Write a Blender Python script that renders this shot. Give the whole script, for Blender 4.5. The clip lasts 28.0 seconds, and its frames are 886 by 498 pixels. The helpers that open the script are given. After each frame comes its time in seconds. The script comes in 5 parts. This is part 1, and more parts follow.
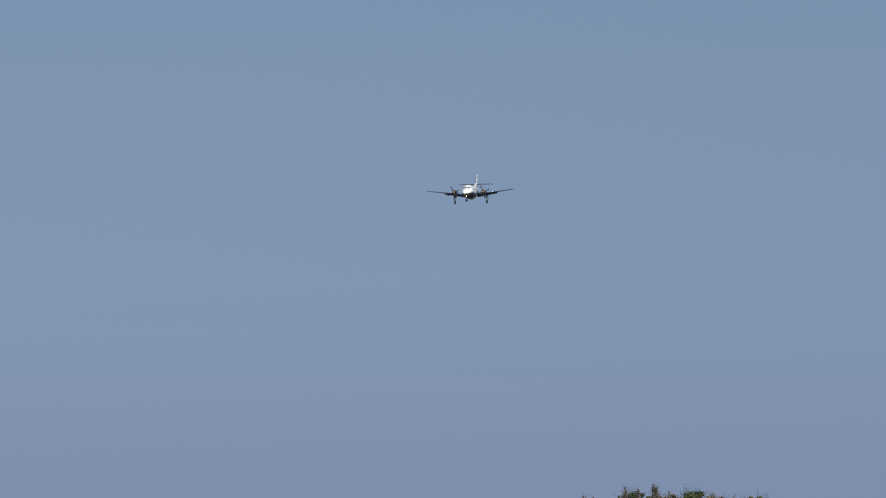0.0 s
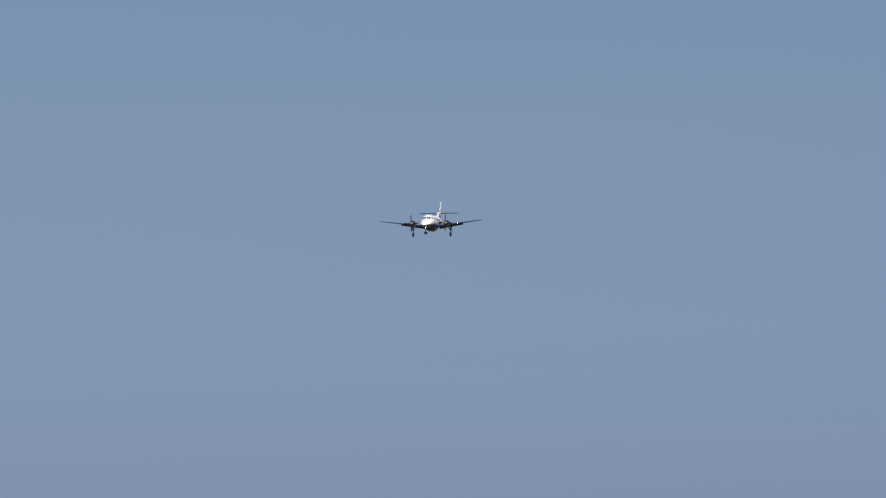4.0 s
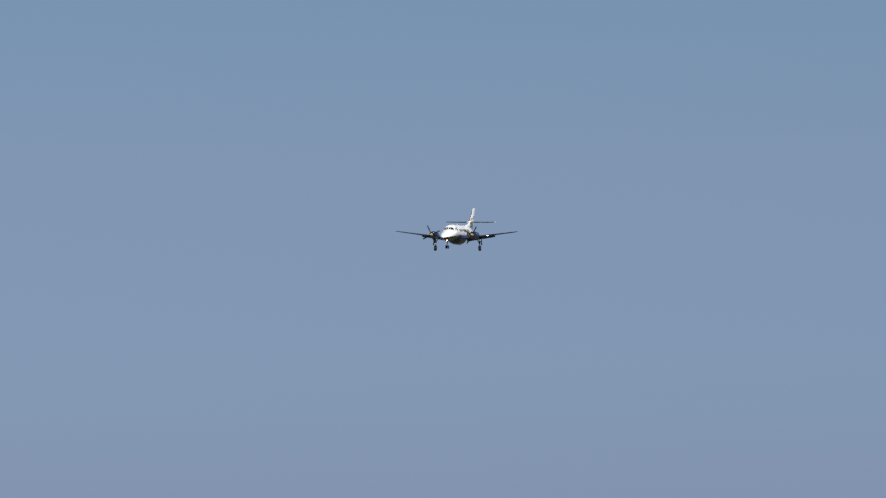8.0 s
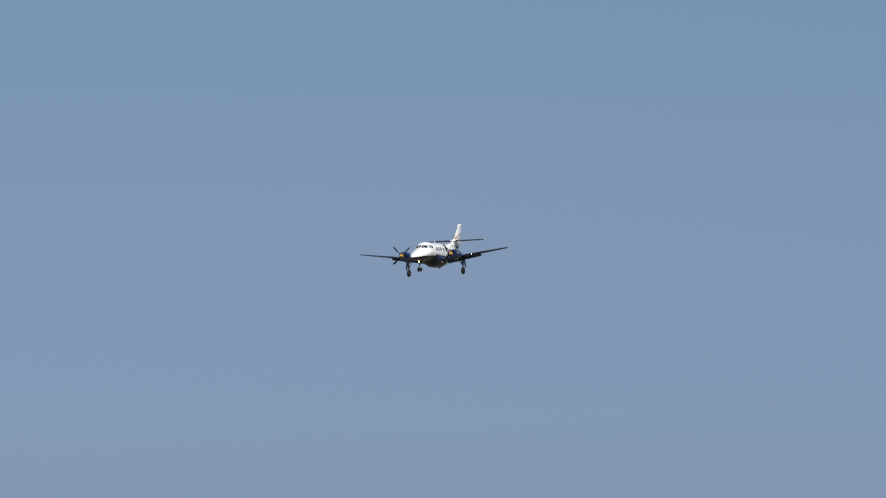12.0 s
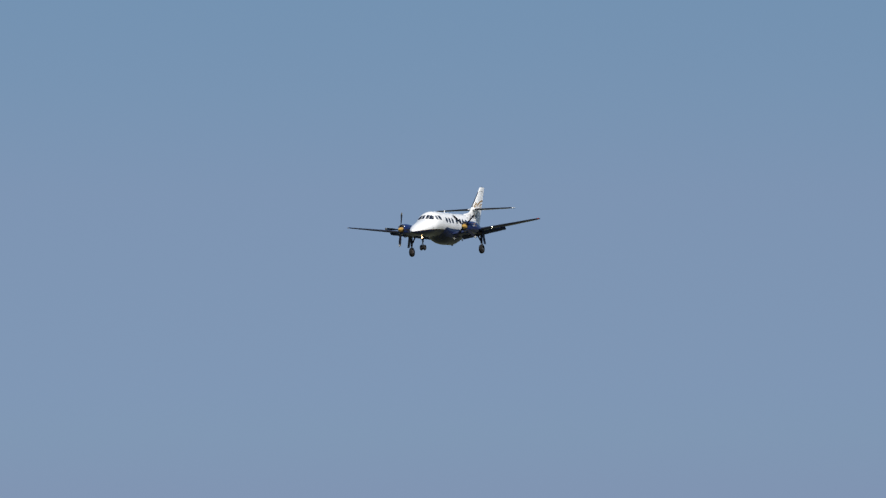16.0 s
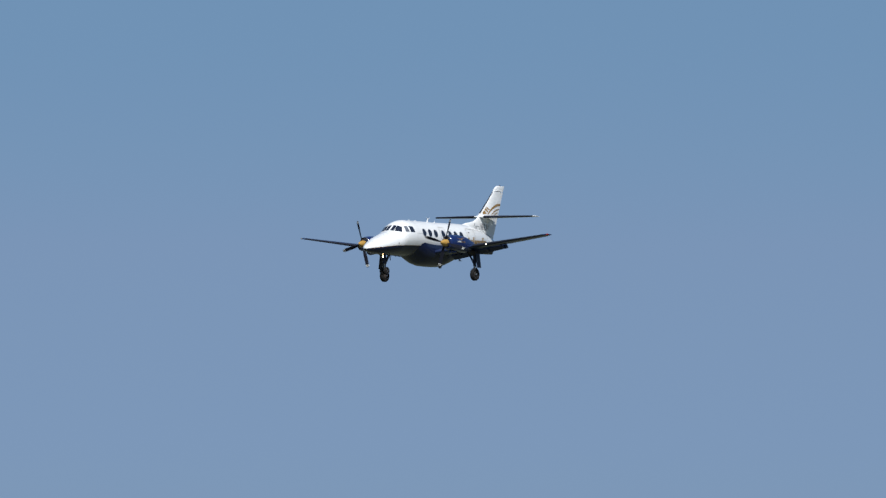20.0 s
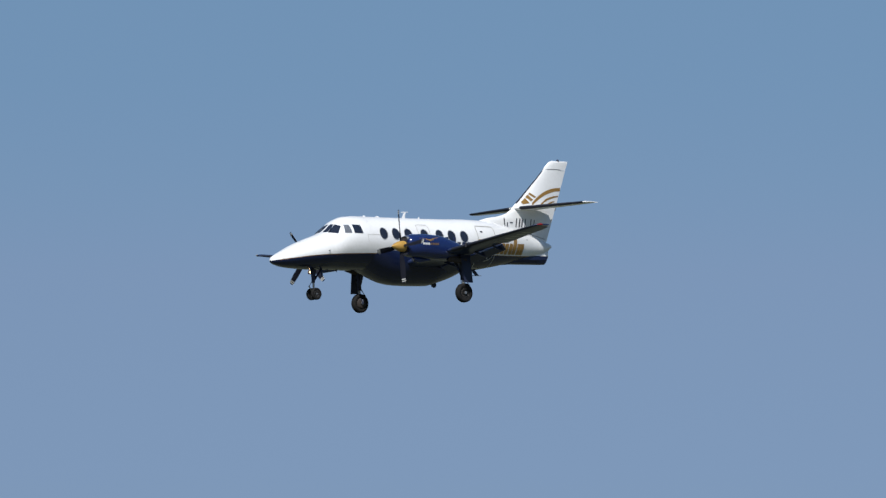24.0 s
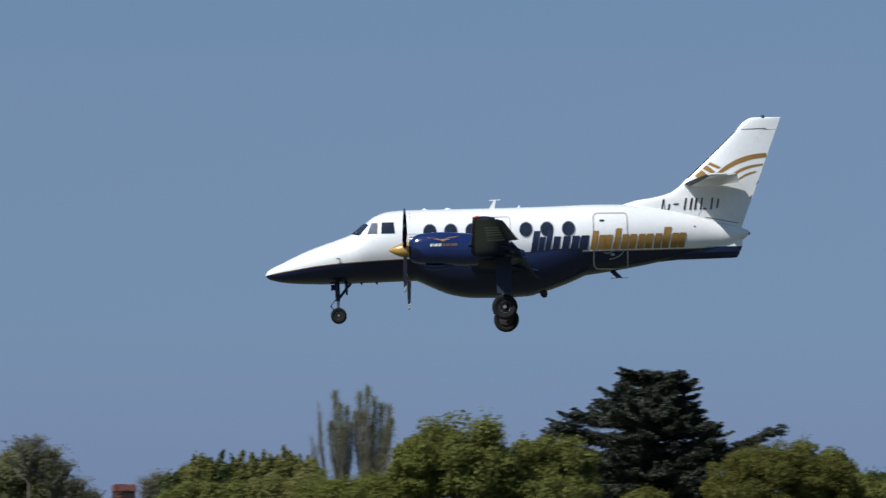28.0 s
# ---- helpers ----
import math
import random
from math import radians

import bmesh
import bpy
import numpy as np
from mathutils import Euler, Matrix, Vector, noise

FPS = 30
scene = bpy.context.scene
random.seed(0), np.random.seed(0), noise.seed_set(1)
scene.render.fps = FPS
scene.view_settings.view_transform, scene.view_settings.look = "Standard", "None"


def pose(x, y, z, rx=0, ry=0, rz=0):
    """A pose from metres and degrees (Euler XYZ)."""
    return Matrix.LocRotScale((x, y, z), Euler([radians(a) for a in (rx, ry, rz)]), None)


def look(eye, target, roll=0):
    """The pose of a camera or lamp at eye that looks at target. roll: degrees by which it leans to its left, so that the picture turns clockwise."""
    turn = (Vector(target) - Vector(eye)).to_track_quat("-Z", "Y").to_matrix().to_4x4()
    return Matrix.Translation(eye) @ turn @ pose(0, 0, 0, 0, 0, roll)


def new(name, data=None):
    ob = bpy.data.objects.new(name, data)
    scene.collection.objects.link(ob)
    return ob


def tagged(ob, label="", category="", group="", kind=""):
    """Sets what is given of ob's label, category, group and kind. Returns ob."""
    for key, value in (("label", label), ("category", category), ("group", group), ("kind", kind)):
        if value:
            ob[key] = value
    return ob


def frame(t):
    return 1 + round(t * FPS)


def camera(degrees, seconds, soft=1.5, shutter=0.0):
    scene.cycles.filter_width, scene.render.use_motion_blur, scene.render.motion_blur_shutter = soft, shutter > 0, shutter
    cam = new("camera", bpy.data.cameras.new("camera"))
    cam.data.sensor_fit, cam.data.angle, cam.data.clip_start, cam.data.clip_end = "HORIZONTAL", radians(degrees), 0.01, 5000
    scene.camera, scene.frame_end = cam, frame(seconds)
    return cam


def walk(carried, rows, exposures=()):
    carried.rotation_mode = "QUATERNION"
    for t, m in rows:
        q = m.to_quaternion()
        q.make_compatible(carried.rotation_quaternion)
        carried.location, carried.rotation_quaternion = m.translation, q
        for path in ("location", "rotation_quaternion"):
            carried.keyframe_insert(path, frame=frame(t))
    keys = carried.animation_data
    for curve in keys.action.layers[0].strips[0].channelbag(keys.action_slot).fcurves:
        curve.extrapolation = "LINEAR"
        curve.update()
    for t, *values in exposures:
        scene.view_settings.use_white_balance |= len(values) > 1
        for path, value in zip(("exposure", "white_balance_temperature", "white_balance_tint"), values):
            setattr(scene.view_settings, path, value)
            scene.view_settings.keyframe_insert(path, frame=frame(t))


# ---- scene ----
EYE = Vector((0.0, 0.0, 1.7))


def aim(azimuth, elevation, roll):
    """The tripod head's pose: degrees east of north, degrees above the horizon, lean."""
    a, e = radians(azimuth), radians(elevation)
    way = Vector((math.sin(a) * math.cos(e), math.cos(a) * math.cos(e), math.sin(e)))
    return look(EYE, EYE + way * 100.0, roll)


cam = camera(5.765, 28.0, soft=1.35, shutter=0.04)
walk(cam, [
    (0, aim(81.074, 2.774, -0.08)),
    (0.5, aim(81.023, 2.894, -0.01)),
    (1, aim(81.025, 3.047, -0.02)),
    (1.5, aim(80.917, 3.135, 0.02)),
    (2, aim(80.637, 3.046, -0.00)),
    (2.5, aim(80.400, 3.023, -0.01)),
    (3, aim(80.175, 2.996, 0.03)),
    (3.5, aim(80.041, 3.047, -0.01)),
    (4, aim(79.745, 3.069, -0.01)),
    (4.5, aim(79.439, 3.091, -0.01)),
    (5, aim(79.124, 3.114, -0.01)),
    (5.5, aim(78.797, 3.137, -0.01)),
    (6, aim(78.611, 3.081, -0.10)),
    (6.5, aim(78.471, 3.214, 0.01)),
    (7, aim(78.280, 3.225, -0.05)),
    (7.5, aim(77.961, 3.242, 0.04)),
    (8, aim(77.372, 3.258, -0.01)),
    (8.5, aim(77.192, 3.206, 0.14)),
    (9, aim(76.810, 3.251, 0.12)),
    (9.5, aim(76.391, 3.467, -0.19)),
    (10, aim(76.009, 3.426, 0.00)),
    (10.5, aim(75.497, 3.429, 0.03)),
    (11, aim(75.333, 3.377, -0.05)),
    (11.5, aim(74.915, 3.351, 0.04)),
    (12, aim(74.279, 3.537, -0.01)),
    (12.5, aim(73.782, 3.464, -0.24)),
    (13, aim(73.156, 3.455, -0.10)),
    (13.5, aim(72.495, 3.448, 0.03)),
    (14, aim(71.799, 3.441, 0.16)),
    (14.5, aim(71.062, 3.435, 0.30)),
    (15, aim(70.949, 3.602, 0.03)),
    (15.5, aim(70.208, 3.599, -0.02)),
    (16, aim(69.071, 3.554, -0.11)),
    (16.5, aim(68.449, 3.784, -0.29)),
    (17, aim(67.599, 3.906, -0.01)),
    (17.5, aim(66.626, 3.731, 0.14)),
    (18, aim(65.256, 3.467, 0.11)),
    (18.5, aim(64.545, 3.479, 0.24)),
    (19, aim(63.063, 3.760, 0.05)),
    (19.5, aim(61.842, 3.917, -0.27)),
    (20, aim(60.012, 3.897, 0.08)),
    (20.5, aim(58.395, 3.865, 0.12)),
    (21, aim(56.827, 3.824, -0.21)),
    (21.5, aim(54.982, 4.123, 0.03)),
    (22, aim(52.711, 4.101, 0.06)),
    (22.5, aim(50.200, 4.075, 0.10)),
    (23, aim(47.418, 4.042, 0.13)),
    (23.5, aim(44.332, 3.999, 0.17)),
    (24, aim(40.858, 4.091, -0.02)),
    (24.5, aim(36.999, 3.741, 0.00)),
    (25, aim(32.892, 3.832, 0.02)),
    (25.5, aim(28.656, 4.073, -0.10)),
    (26, aim(24.374, 3.840, 0.12)),
    (26.5, aim(18.988, 3.435, 0.05)),
    (26.6, aim(17.915, 3.376, -0.17)),
    (26.7, aim(16.492, 3.415, -0.40)),
    (26.8, aim(14.864, 3.583, -0.07)),
    (26.9, aim(13.406, 3.619, -0.13)),
    (27, aim(12.017, 3.632, 0.14)),
    (27.1, aim(10.862, 3.583, -0.05)),
    (27.2, aim(10.041, 3.459, -0.06)),
    (27.3, aim(9.011, 3.372, 0.03)),
    (27.5, aim(6.529, 3.367, -0.06)),
    (27.8, aim(2.641, 3.244, 0.01)),
    (27.884, aim(1.492, 3.074, 0.15)),
    (28, aim(-0.186, 2.918, 0.12)),
], exposures=[(0, 0.07, 6880, 11), (12, 0.09, 6880, 11), (17, 0.02, 6560, 10), (20, 0.01, 6320, 9), (25, 0.05, 6400, 10), (27, 0.05, 6320, 10), (28, 0.07, 6260, 9)])

# ---- world and sun ----
SUN_FROM = Vector((-0.55, -0.40, 0.735)).normalized()
world = bpy.data.worlds.new("world")
scene.world = world
world.use_nodes = True
wn = world.node_tree
wn.nodes.clear()
sky = wn.nodes.new("ShaderNodeTexSky")
sky.sky_type = "NISHITA"
sky.sun_disc = False
sky.sun_elevation = math.asin(SUN_FROM.z)
sky.sun_rotation = math.atan2(SUN_FROM.x, SUN_FROM.y)
sky.altitude = 60.0
sky.air_density, sky.dust_density, sky.ozone_density = 1.0, 0.6, 5.0
tint = wn.nodes.new("ShaderNodeMix")
tint.data_type, tint.blend_type = "RGBA", "MULTIPLY"
tint.inputs["Factor"].default_value = 1.0
tint.inputs["B"].default_value = (1.085, 0.94, 0.89, 1.0)
back = wn.nodes.new("ShaderNodeBackground")
back.inputs["Strength"].default_value = 0.08
wout = wn.nodes.new("ShaderNodeOutputWorld")
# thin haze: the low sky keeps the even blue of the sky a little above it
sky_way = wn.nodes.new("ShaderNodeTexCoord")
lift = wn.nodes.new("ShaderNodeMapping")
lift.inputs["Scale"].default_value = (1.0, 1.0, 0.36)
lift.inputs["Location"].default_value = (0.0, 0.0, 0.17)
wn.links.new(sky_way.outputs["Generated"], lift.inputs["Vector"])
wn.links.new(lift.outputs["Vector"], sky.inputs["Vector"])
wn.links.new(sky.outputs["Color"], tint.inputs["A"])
# pale violet haze near three degrees, clearer blue above; duller below, with lens falloff painted in
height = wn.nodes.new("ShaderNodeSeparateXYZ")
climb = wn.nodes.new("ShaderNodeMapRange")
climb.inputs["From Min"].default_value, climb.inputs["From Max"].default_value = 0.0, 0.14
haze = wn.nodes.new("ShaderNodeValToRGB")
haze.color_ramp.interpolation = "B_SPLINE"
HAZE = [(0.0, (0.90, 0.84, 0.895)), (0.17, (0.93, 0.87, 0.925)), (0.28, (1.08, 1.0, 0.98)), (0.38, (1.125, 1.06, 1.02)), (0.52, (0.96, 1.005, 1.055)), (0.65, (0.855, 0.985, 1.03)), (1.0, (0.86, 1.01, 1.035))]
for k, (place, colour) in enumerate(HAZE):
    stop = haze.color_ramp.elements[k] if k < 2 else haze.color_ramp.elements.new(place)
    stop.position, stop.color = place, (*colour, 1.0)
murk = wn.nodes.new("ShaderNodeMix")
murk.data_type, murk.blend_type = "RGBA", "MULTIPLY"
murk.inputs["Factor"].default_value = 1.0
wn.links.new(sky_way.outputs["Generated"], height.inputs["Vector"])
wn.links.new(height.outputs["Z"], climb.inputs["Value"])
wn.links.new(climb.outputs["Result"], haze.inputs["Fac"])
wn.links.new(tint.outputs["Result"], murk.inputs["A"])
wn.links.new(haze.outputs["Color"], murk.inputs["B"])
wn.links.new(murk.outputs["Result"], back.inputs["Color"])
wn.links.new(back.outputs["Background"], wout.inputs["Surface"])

sun_data = bpy.data.lights.new("sun", "SUN")
sun_data.energy = 5.1
sun_data.angle = radians(0.53)
sun_data.color = (1.0, 0.975, 0.935)
sun = new("sun", sun_data)
sun.matrix_world = look(SUN_FROM * 200.0, (0, 0, 0))


# ---- materials ----
def material(name, colour, rough=0.5, metal=0.0, second=None, scale=3.0, fine=40.0, bump=0.0, spread=0.25, coat=0.0, island=None, leaf=0.0, glow=0.0, gloss=0.5, per_object=False):
    """Paint, rubber, leaf, stone: two scales of noise between colour and second; island varies it piece by piece."""
    m = bpy.data.materials.new(name)
    m.use_nodes = True
    n, ln = m.node_tree.nodes, m.node_tree.links
    b = n["Principled BSDF"]
    b.inputs["Roughness"].default_value = rough
    b.inputs["Metallic"].default_value = metal
    b.inputs["Coat Weight"].default_value = coat
    b.inputs["Specular IOR Level"].default_value = 0.2 if leaf else gloss
    second = second or tuple(c * (1 - spread) for c in colour)
    co = n.new("ShaderNodeTexCoord")
    big, small = n.new("ShaderNodeTexNoise"), n.new("ShaderNodeTexNoise")
    big.inputs["Scale"].default_value, small.inputs["Scale"].default_value = scale, fine
    big.inputs["Detail"].default_value, small.inputs["Detail"].default_value = 5.0, 3.0
    for tex in (big, small):
        ln.new(co.outputs["Object"], tex.inputs["Vector"])
    both = n.new("ShaderNodeMath")
    both.operation = "MULTIPLY_ADD"
    both.inputs[1].default_value, both.inputs[2].default_value = 0.6, 0.0
    ln.new(big.outputs["Fac"], both.inputs[0])
    add = n.new("ShaderNodeMath")
    add.operation = "MULTIPLY_ADD"
    add.inputs[1].default_value = 0.4
    ln.new(small.outputs["Fac"], add.inputs[0])
    ln.new(both.outputs[0], add.inputs[2])
    ramp = n.new("ShaderNodeMapRange")
    ramp.inputs["From Min"].default_value, ramp.inputs["From Max"].default_value = 0.35, 0.65
    ln.new(add.outputs[0], ramp.inputs["Value"])
    mix = n.new("ShaderNodeMix")
    mix.data_type = "RGBA"
    mix.inputs["A"].default_value, mix.inputs["B"].default_value = (*colour, 1), (*second, 1)
    ln.new(ramp.outputs["Result"], mix.inputs["Factor"])
    out = mix.outputs["Result"]
    if island:
        geo = n.new("ShaderNodeObjectInfo") if per_object else n.new("ShaderNodeNewGeometry")
        mix2 = n.new("ShaderNodeMix")
        mix2.data_type = "RGBA"
        mix2.inputs["B"].default_value = (*island, 1)
        ln.new(geo.outputs["Random" if per_object else "Random Per Island"], mix2.inputs["Factor"])
        ln.new(out, mix2.inputs["A"])
        out = mix2.outputs["Result"]
    ln.new(out, b.inputs["Base Color"])
    if bump:
        bp = n.new("ShaderNodeBump")
        bp.inputs["Strength"].default_value = bump
        bp.inputs["Distance"].default_value = 0.02
        ln.new(add.outputs[0], bp.inputs["Height"])
        ln.new(bp.outputs["Normal"], b.inputs["Normal"])
    if leaf:
        tr = n.new("ShaderNodeBsdfTranslucent")
        ln.new(out, tr.inputs["Color"])
        sh = n.new("ShaderNodeMixShader")
        sh.inputs["Fac"].default_value = leaf
        ln.new(b.outputs["BSDF"], sh.inputs[1])
        ln.new(tr.outputs["BSDF"], sh.inputs[2])
        ln.new(sh.outputs["Shader"], n["Material Output"].inputs["Surface"])
    if glow:
        b.inputs["Emission Color"].default_value = (*colour, 1)
        b.inputs["Emission Strength"].default_value = glow
    return m


WHITE = material("white_gloss_paint", (0.755, 0.755, 0.75), 0.24, second=(0.69, 0.687, 0.675), scale=1.3, fine=11, coat=0.3)
NAVY = material("navy_gloss_paint", (0.0075, 0.0135, 0.044), 0.20, second=(0.010, 0.016, 0.048), scale=0.9, fine=11, gloss=0.35)
BLUE = material("royal_blue_gloss_paint", (0.008, 0.020, 0.092), 0.18, second=(0.0065, 0.016, 0.076), scale=1.2, fine=11, coat=0.2)
GOLD = material("gold_paint", (0.33, 0.185, 0.048), 0.35, metal=0.15, second=(0.27, 0.148, 0.036), scale=2, fine=20)
STRIPE = material("dull_gold_stripe", (0.22, 0.11, 0.04), 0.45, scale=2)
SPINNER = material("gold_spinner_paint", (0.44, 0.26, 0.06), 0.3, second=(0.37, 0.21, 0.045), scale=3, fine=20, coat=0.3)
UNDER = material("dark_wing_paint", (0.014, 0.024, 0.070), 0.32, second=(0.018, 0.028, 0.072), scale=0.9, fine=7, gloss=0.2)
BOOT = material("black_rubber_boot", (0.013, 0.015, 0.024), 0.55, second=(0.020, 0.022, 0.032), scale=2, fine=25, gloss=0.15)
GLASS = material("dark_cabin_glass", (0.012, 0.016, 0.030), 0.06, second=(0.018, 0.023, 0.040), scale=3, fine=12)
RIM = material("grey_window_rim", (0.30, 0.31, 0.32), 0.4, scale=4)
SEAM_DARK = material("dark_panel_gap", (0.10, 0.10, 0.105), 0.7, scale=4)
SEAM = material("grey_seam_sealant", (0.42, 0.41, 0.38), 0.6, scale=4)
TYRE = material("black_tyre_rubber", (0.011, 0.011, 0.012), 0.85, second=(0.020, 0.019, 0.018), scale=6, fine=50, bump=0.15, gloss=0.1)
STEEL = material("grey_gear_steel", (0.36, 0.37, 0.38), 0.38, metal=0.7, second=(0.22, 0.22, 0.22), scale=5)
DARK = material("dark_gear_paint", (0.013, 0.018, 0.045), 0.5, second=(0.020, 0.024, 0.044), scale=5, gloss=0.3)
HUBM = material("wheel_hub_metal", (0.095, 0.095, 0.09), 0.55, metal=0.3, second=(0.10, 0.095, 0.09), scale=9)
BLADE = material("dark_blade_paint", (0.009, 0.010, 0.016), 0.9, second=(0.014, 0.015, 0.021), scale=3, gloss=0.02)
# pale sky reflection of the quarter windows, put into the pane's base colour
GLASS_GLARE = material("cabin_glass_painted_glare", (0.15, 0.16, 0.185), 0.06, second=(0.10, 0.11, 0.13), scale=3, fine=12)
BLADE_TIP = material("pale_blade_tip_paint", (0.42, 0.42, 0.40), 0.4, scale=5)
LAMP_NOSE = material("lit_warm_lamp", (1.0, 0.62, 0.30), 0.3, glow=12.0)
LAMP_WING = material("lit_white_lamp", (1.0, 0.90, 0.74), 0.3, glow=14.0)
RED_LENS = material("red_lens", (0.26, 0.015, 0.015), 0.15)
MARK = material("dark_marking_paint", (0.035, 0.036, 0.055), 0.4, scale=4)
TITLE_NAVY = material("navy_title_paint", (0.007, 0.012, 0.042), 0.4, second=(0.009, 0.014, 0.046), scale=2)
TITLE_DIM = material("dim_brown_title_paint", (0.13, 0.075, 0.04), 0.45, scale=3)
MARK_PALE = material("pale_marking_paint", (0.72, 0.72, 0.70), 0.5, scale=4)

GRASS = material("mown_grass", (0.054, 0.062, 0.032), 0.95, second=(0.078, 0.080, 0.046), scale=0.02, fine=1.7, bump=0.4)
BARK = material("grey_brown_bark", (0.14, 0.11, 0.08), 0.9, second=(0.08, 0.065, 0.05), scale=3, fine=18, bump=0.5)
TWIG = material("bare_twig_bark", (0.165, 0.145, 0.125), 0.9, second=(0.075, 0.066, 0.058), scale=5)
LEAF_OAK = material("spring_green_leaf", (0.138, 0.155, 0.030), 0.6, second=(0.100, 0.118, 0.024), scale=0.5, fine=4, island=(0.182, 0.190, 0.044), leaf=0.42)
LEAF_LIME = material("yellow_green_leaf", (0.112, 0.114, 0.022), 0.6, second=(0.086, 0.090, 0.017), scale=0.5, fine=4, island=(0.150, 0.144, 0.034), leaf=0.42)
LEAF_DEEP = material("mid_green_leaf", (0.134, 0.146, 0.032), 0.6, second=(0.100, 0.114, 0.026), scale=0.5, fine=4, island=(0.180, 0.184, 0.050), leaf=0.4)
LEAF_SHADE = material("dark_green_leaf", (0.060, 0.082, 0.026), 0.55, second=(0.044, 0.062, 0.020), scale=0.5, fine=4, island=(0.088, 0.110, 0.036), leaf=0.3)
LEAF_DULL = material("dull_olive_leaf", (0.120, 0.128, 0.050), 0.6, second=(0.092, 0.100, 0.040), scale=0.5, fine=4, island=(0.160, 0.160, 0.078), leaf=0.35)
LEAF_YOUNG = material("pale_young_leaf", (0.185, 0.185, 0.052), 0.6, second=(0.135, 0.145, 0.040), scale=0.5, fine=4, island=(0.255, 0.245, 0.085), leaf=0.45)
LEAF_BROWN = material("brown_olive_bud", (0.098, 0.088, 0.046), 0.6, second=(0.074, 0.068, 0.038), scale=0.6, fine=4, island=(0.128, 0.115, 0.055), leaf=0.3)
LEAF_OLIVE = material("young_olive_leaf", (0.20, 0.20, 0.10), 0.6, second=(0.16, 0.16, 0.085), scale=0.6, fine=4, island=(0.25, 0.235, 0.14), leaf=0.5)
NEEDLE = material("dark_cedar_needle", (0.046, 0.052, 0.036), 0.65, second=(0.032, 0.038, 0.028), scale=0.6, fine=4, island=(0.070, 0.076, 0.054), leaf=0.12)
STONE = material("tan_granite_block", (0.215, 0.160, 0.126), 0.9, second=(0.145, 0.108, 0.088), scale=0.5, fine=5, bump=0.6, island=(0.33, 0.242, 0.186))
STONE_ONE = material("tan_granite_single_block", (0.195, 0.144, 0.114), 0.9, second=(0.13, 0.096, 0.078), scale=0.5, fine=5, bump=0.6, island=(0.34, 0.25, 0.192), per_object=True)
JOINT = material("grey_lime_mortar", (0.15, 0.122, 0.098), 0.95, second=(0.115, 0.094, 0.076), scale=1.5, fine=14, bump=0.4)
LEAD = material("dark_lead_strip", (0.075, 0.06, 0.055), 0.7, scale=3)
GILT = material("gilt_metal", (0.75, 0.52, 0.10), 0.35, metal=0.6, scale=6)
BRICK = material("red_chimney_brick", (0.12, 0.044, 0.030), 0.9, second=(0.09, 0.032, 0.024), scale=3, fine=16, bump=0.4, island=(0.20, 0.075, 0.05))
BRICK_DARK = material("dark_chimney_brick", (0.022, 0.014, 0.013), 0.9, second=(0.014, 0.011, 0.011), scale=3, fine=16, bump=0.4, island=(0.036, 0.020, 0.017))
# soot, and the painted-in shade of openings that have no depth
SOOT_RECESS = material("soot_and_recess_dark", (0.035, 0.028, 0.026), 0.95, scale=4)
SLATE = material("grey_roof_slate", (0.10, 0.10, 0.11), 0.7, second=(0.07, 0.07, 0.075), scale=1.0, fine=6)
RENDERED = material("cream_render", (0.55, 0.51, 0.43), 0.9, second=(0.45, 0.41, 0.34), scale=0.8, fine=9, bump=0.2)
GALV = material("galvanised_steel", (0.40, 0.41, 0.41), 0.5, metal=0.6, second=(0.28, 0.28, 0.28), scale=4)


# ---- mesh helpers ----
def part(name, bm, mat, parent=None, label="", smooth=True):
    """Links a bmesh as one mesh object under its thing."""
    me = bpy.data.meshes.new(name)
    bmesh.ops.recalc_face_normals(bm, faces=bm.faces[:])
    for e in bm.edges:
        e.smooth = len(e.link_faces) != 2 or e.calc_face_angle() < 1.15
    bm.to_mesh(me)
    bm.free()
    return link(name, me, mat, parent, label, smooth)


def link(name, me, mat, parent=None, label="", smooth=True):
    me.materials.append(mat)
    if smooth:
        me.polygons.foreach_set("use_smooth", [True] * len(me.polygons))
    ob = new(name, me)
    if parent:
        ob.parent = parent
    if label:
        tagged(ob, label)
    return ob


def loft(rings, caps=True, closed=True):
    """A skin over rings of equal count."""
    bm = bmesh.new()
    rows = [[bm.verts.new(p) for p in r] for r in rings]
    n = len(rows[0])
    for a, b in zip(rows, rows[1:]):
        for i in range(n if closed else n - 1):
            j = (i + 1) % n
            bm.faces.new((a[i], a[j], b[j], b[i]))
    if caps and closed:
        bm.faces.new(rows[0])
        bm.faces.new(rows[-1])
    return bm


def tube(points, radii, sides=8):
    """A round bar along points, one radius for each."""
    pts = [Vector(p) for p in points]
    rings = []
    for i, p in enumerate(pts):
        d = (pts[min(i + 1, len(pts) - 1)] - pts[max(i - 1, 0)]).normalized()
        q = d.to_track_quat("Z", "Y")
        rings.append([p + q @ Vector((radii[i] * math.cos(t), radii[i] * math.sin(t), 0)) for t in (k * math.tau / sides for k in range(sides))])
    return loft(rings)


def slab(corners, thick, way):
    """A plate: polygon corners, pushed by thick along way."""
    w = Vector(way).normalized() * thick
    bm = loft([[Vector(c) for c in corners], [Vector(c) + w for c in corners]])
    return bm


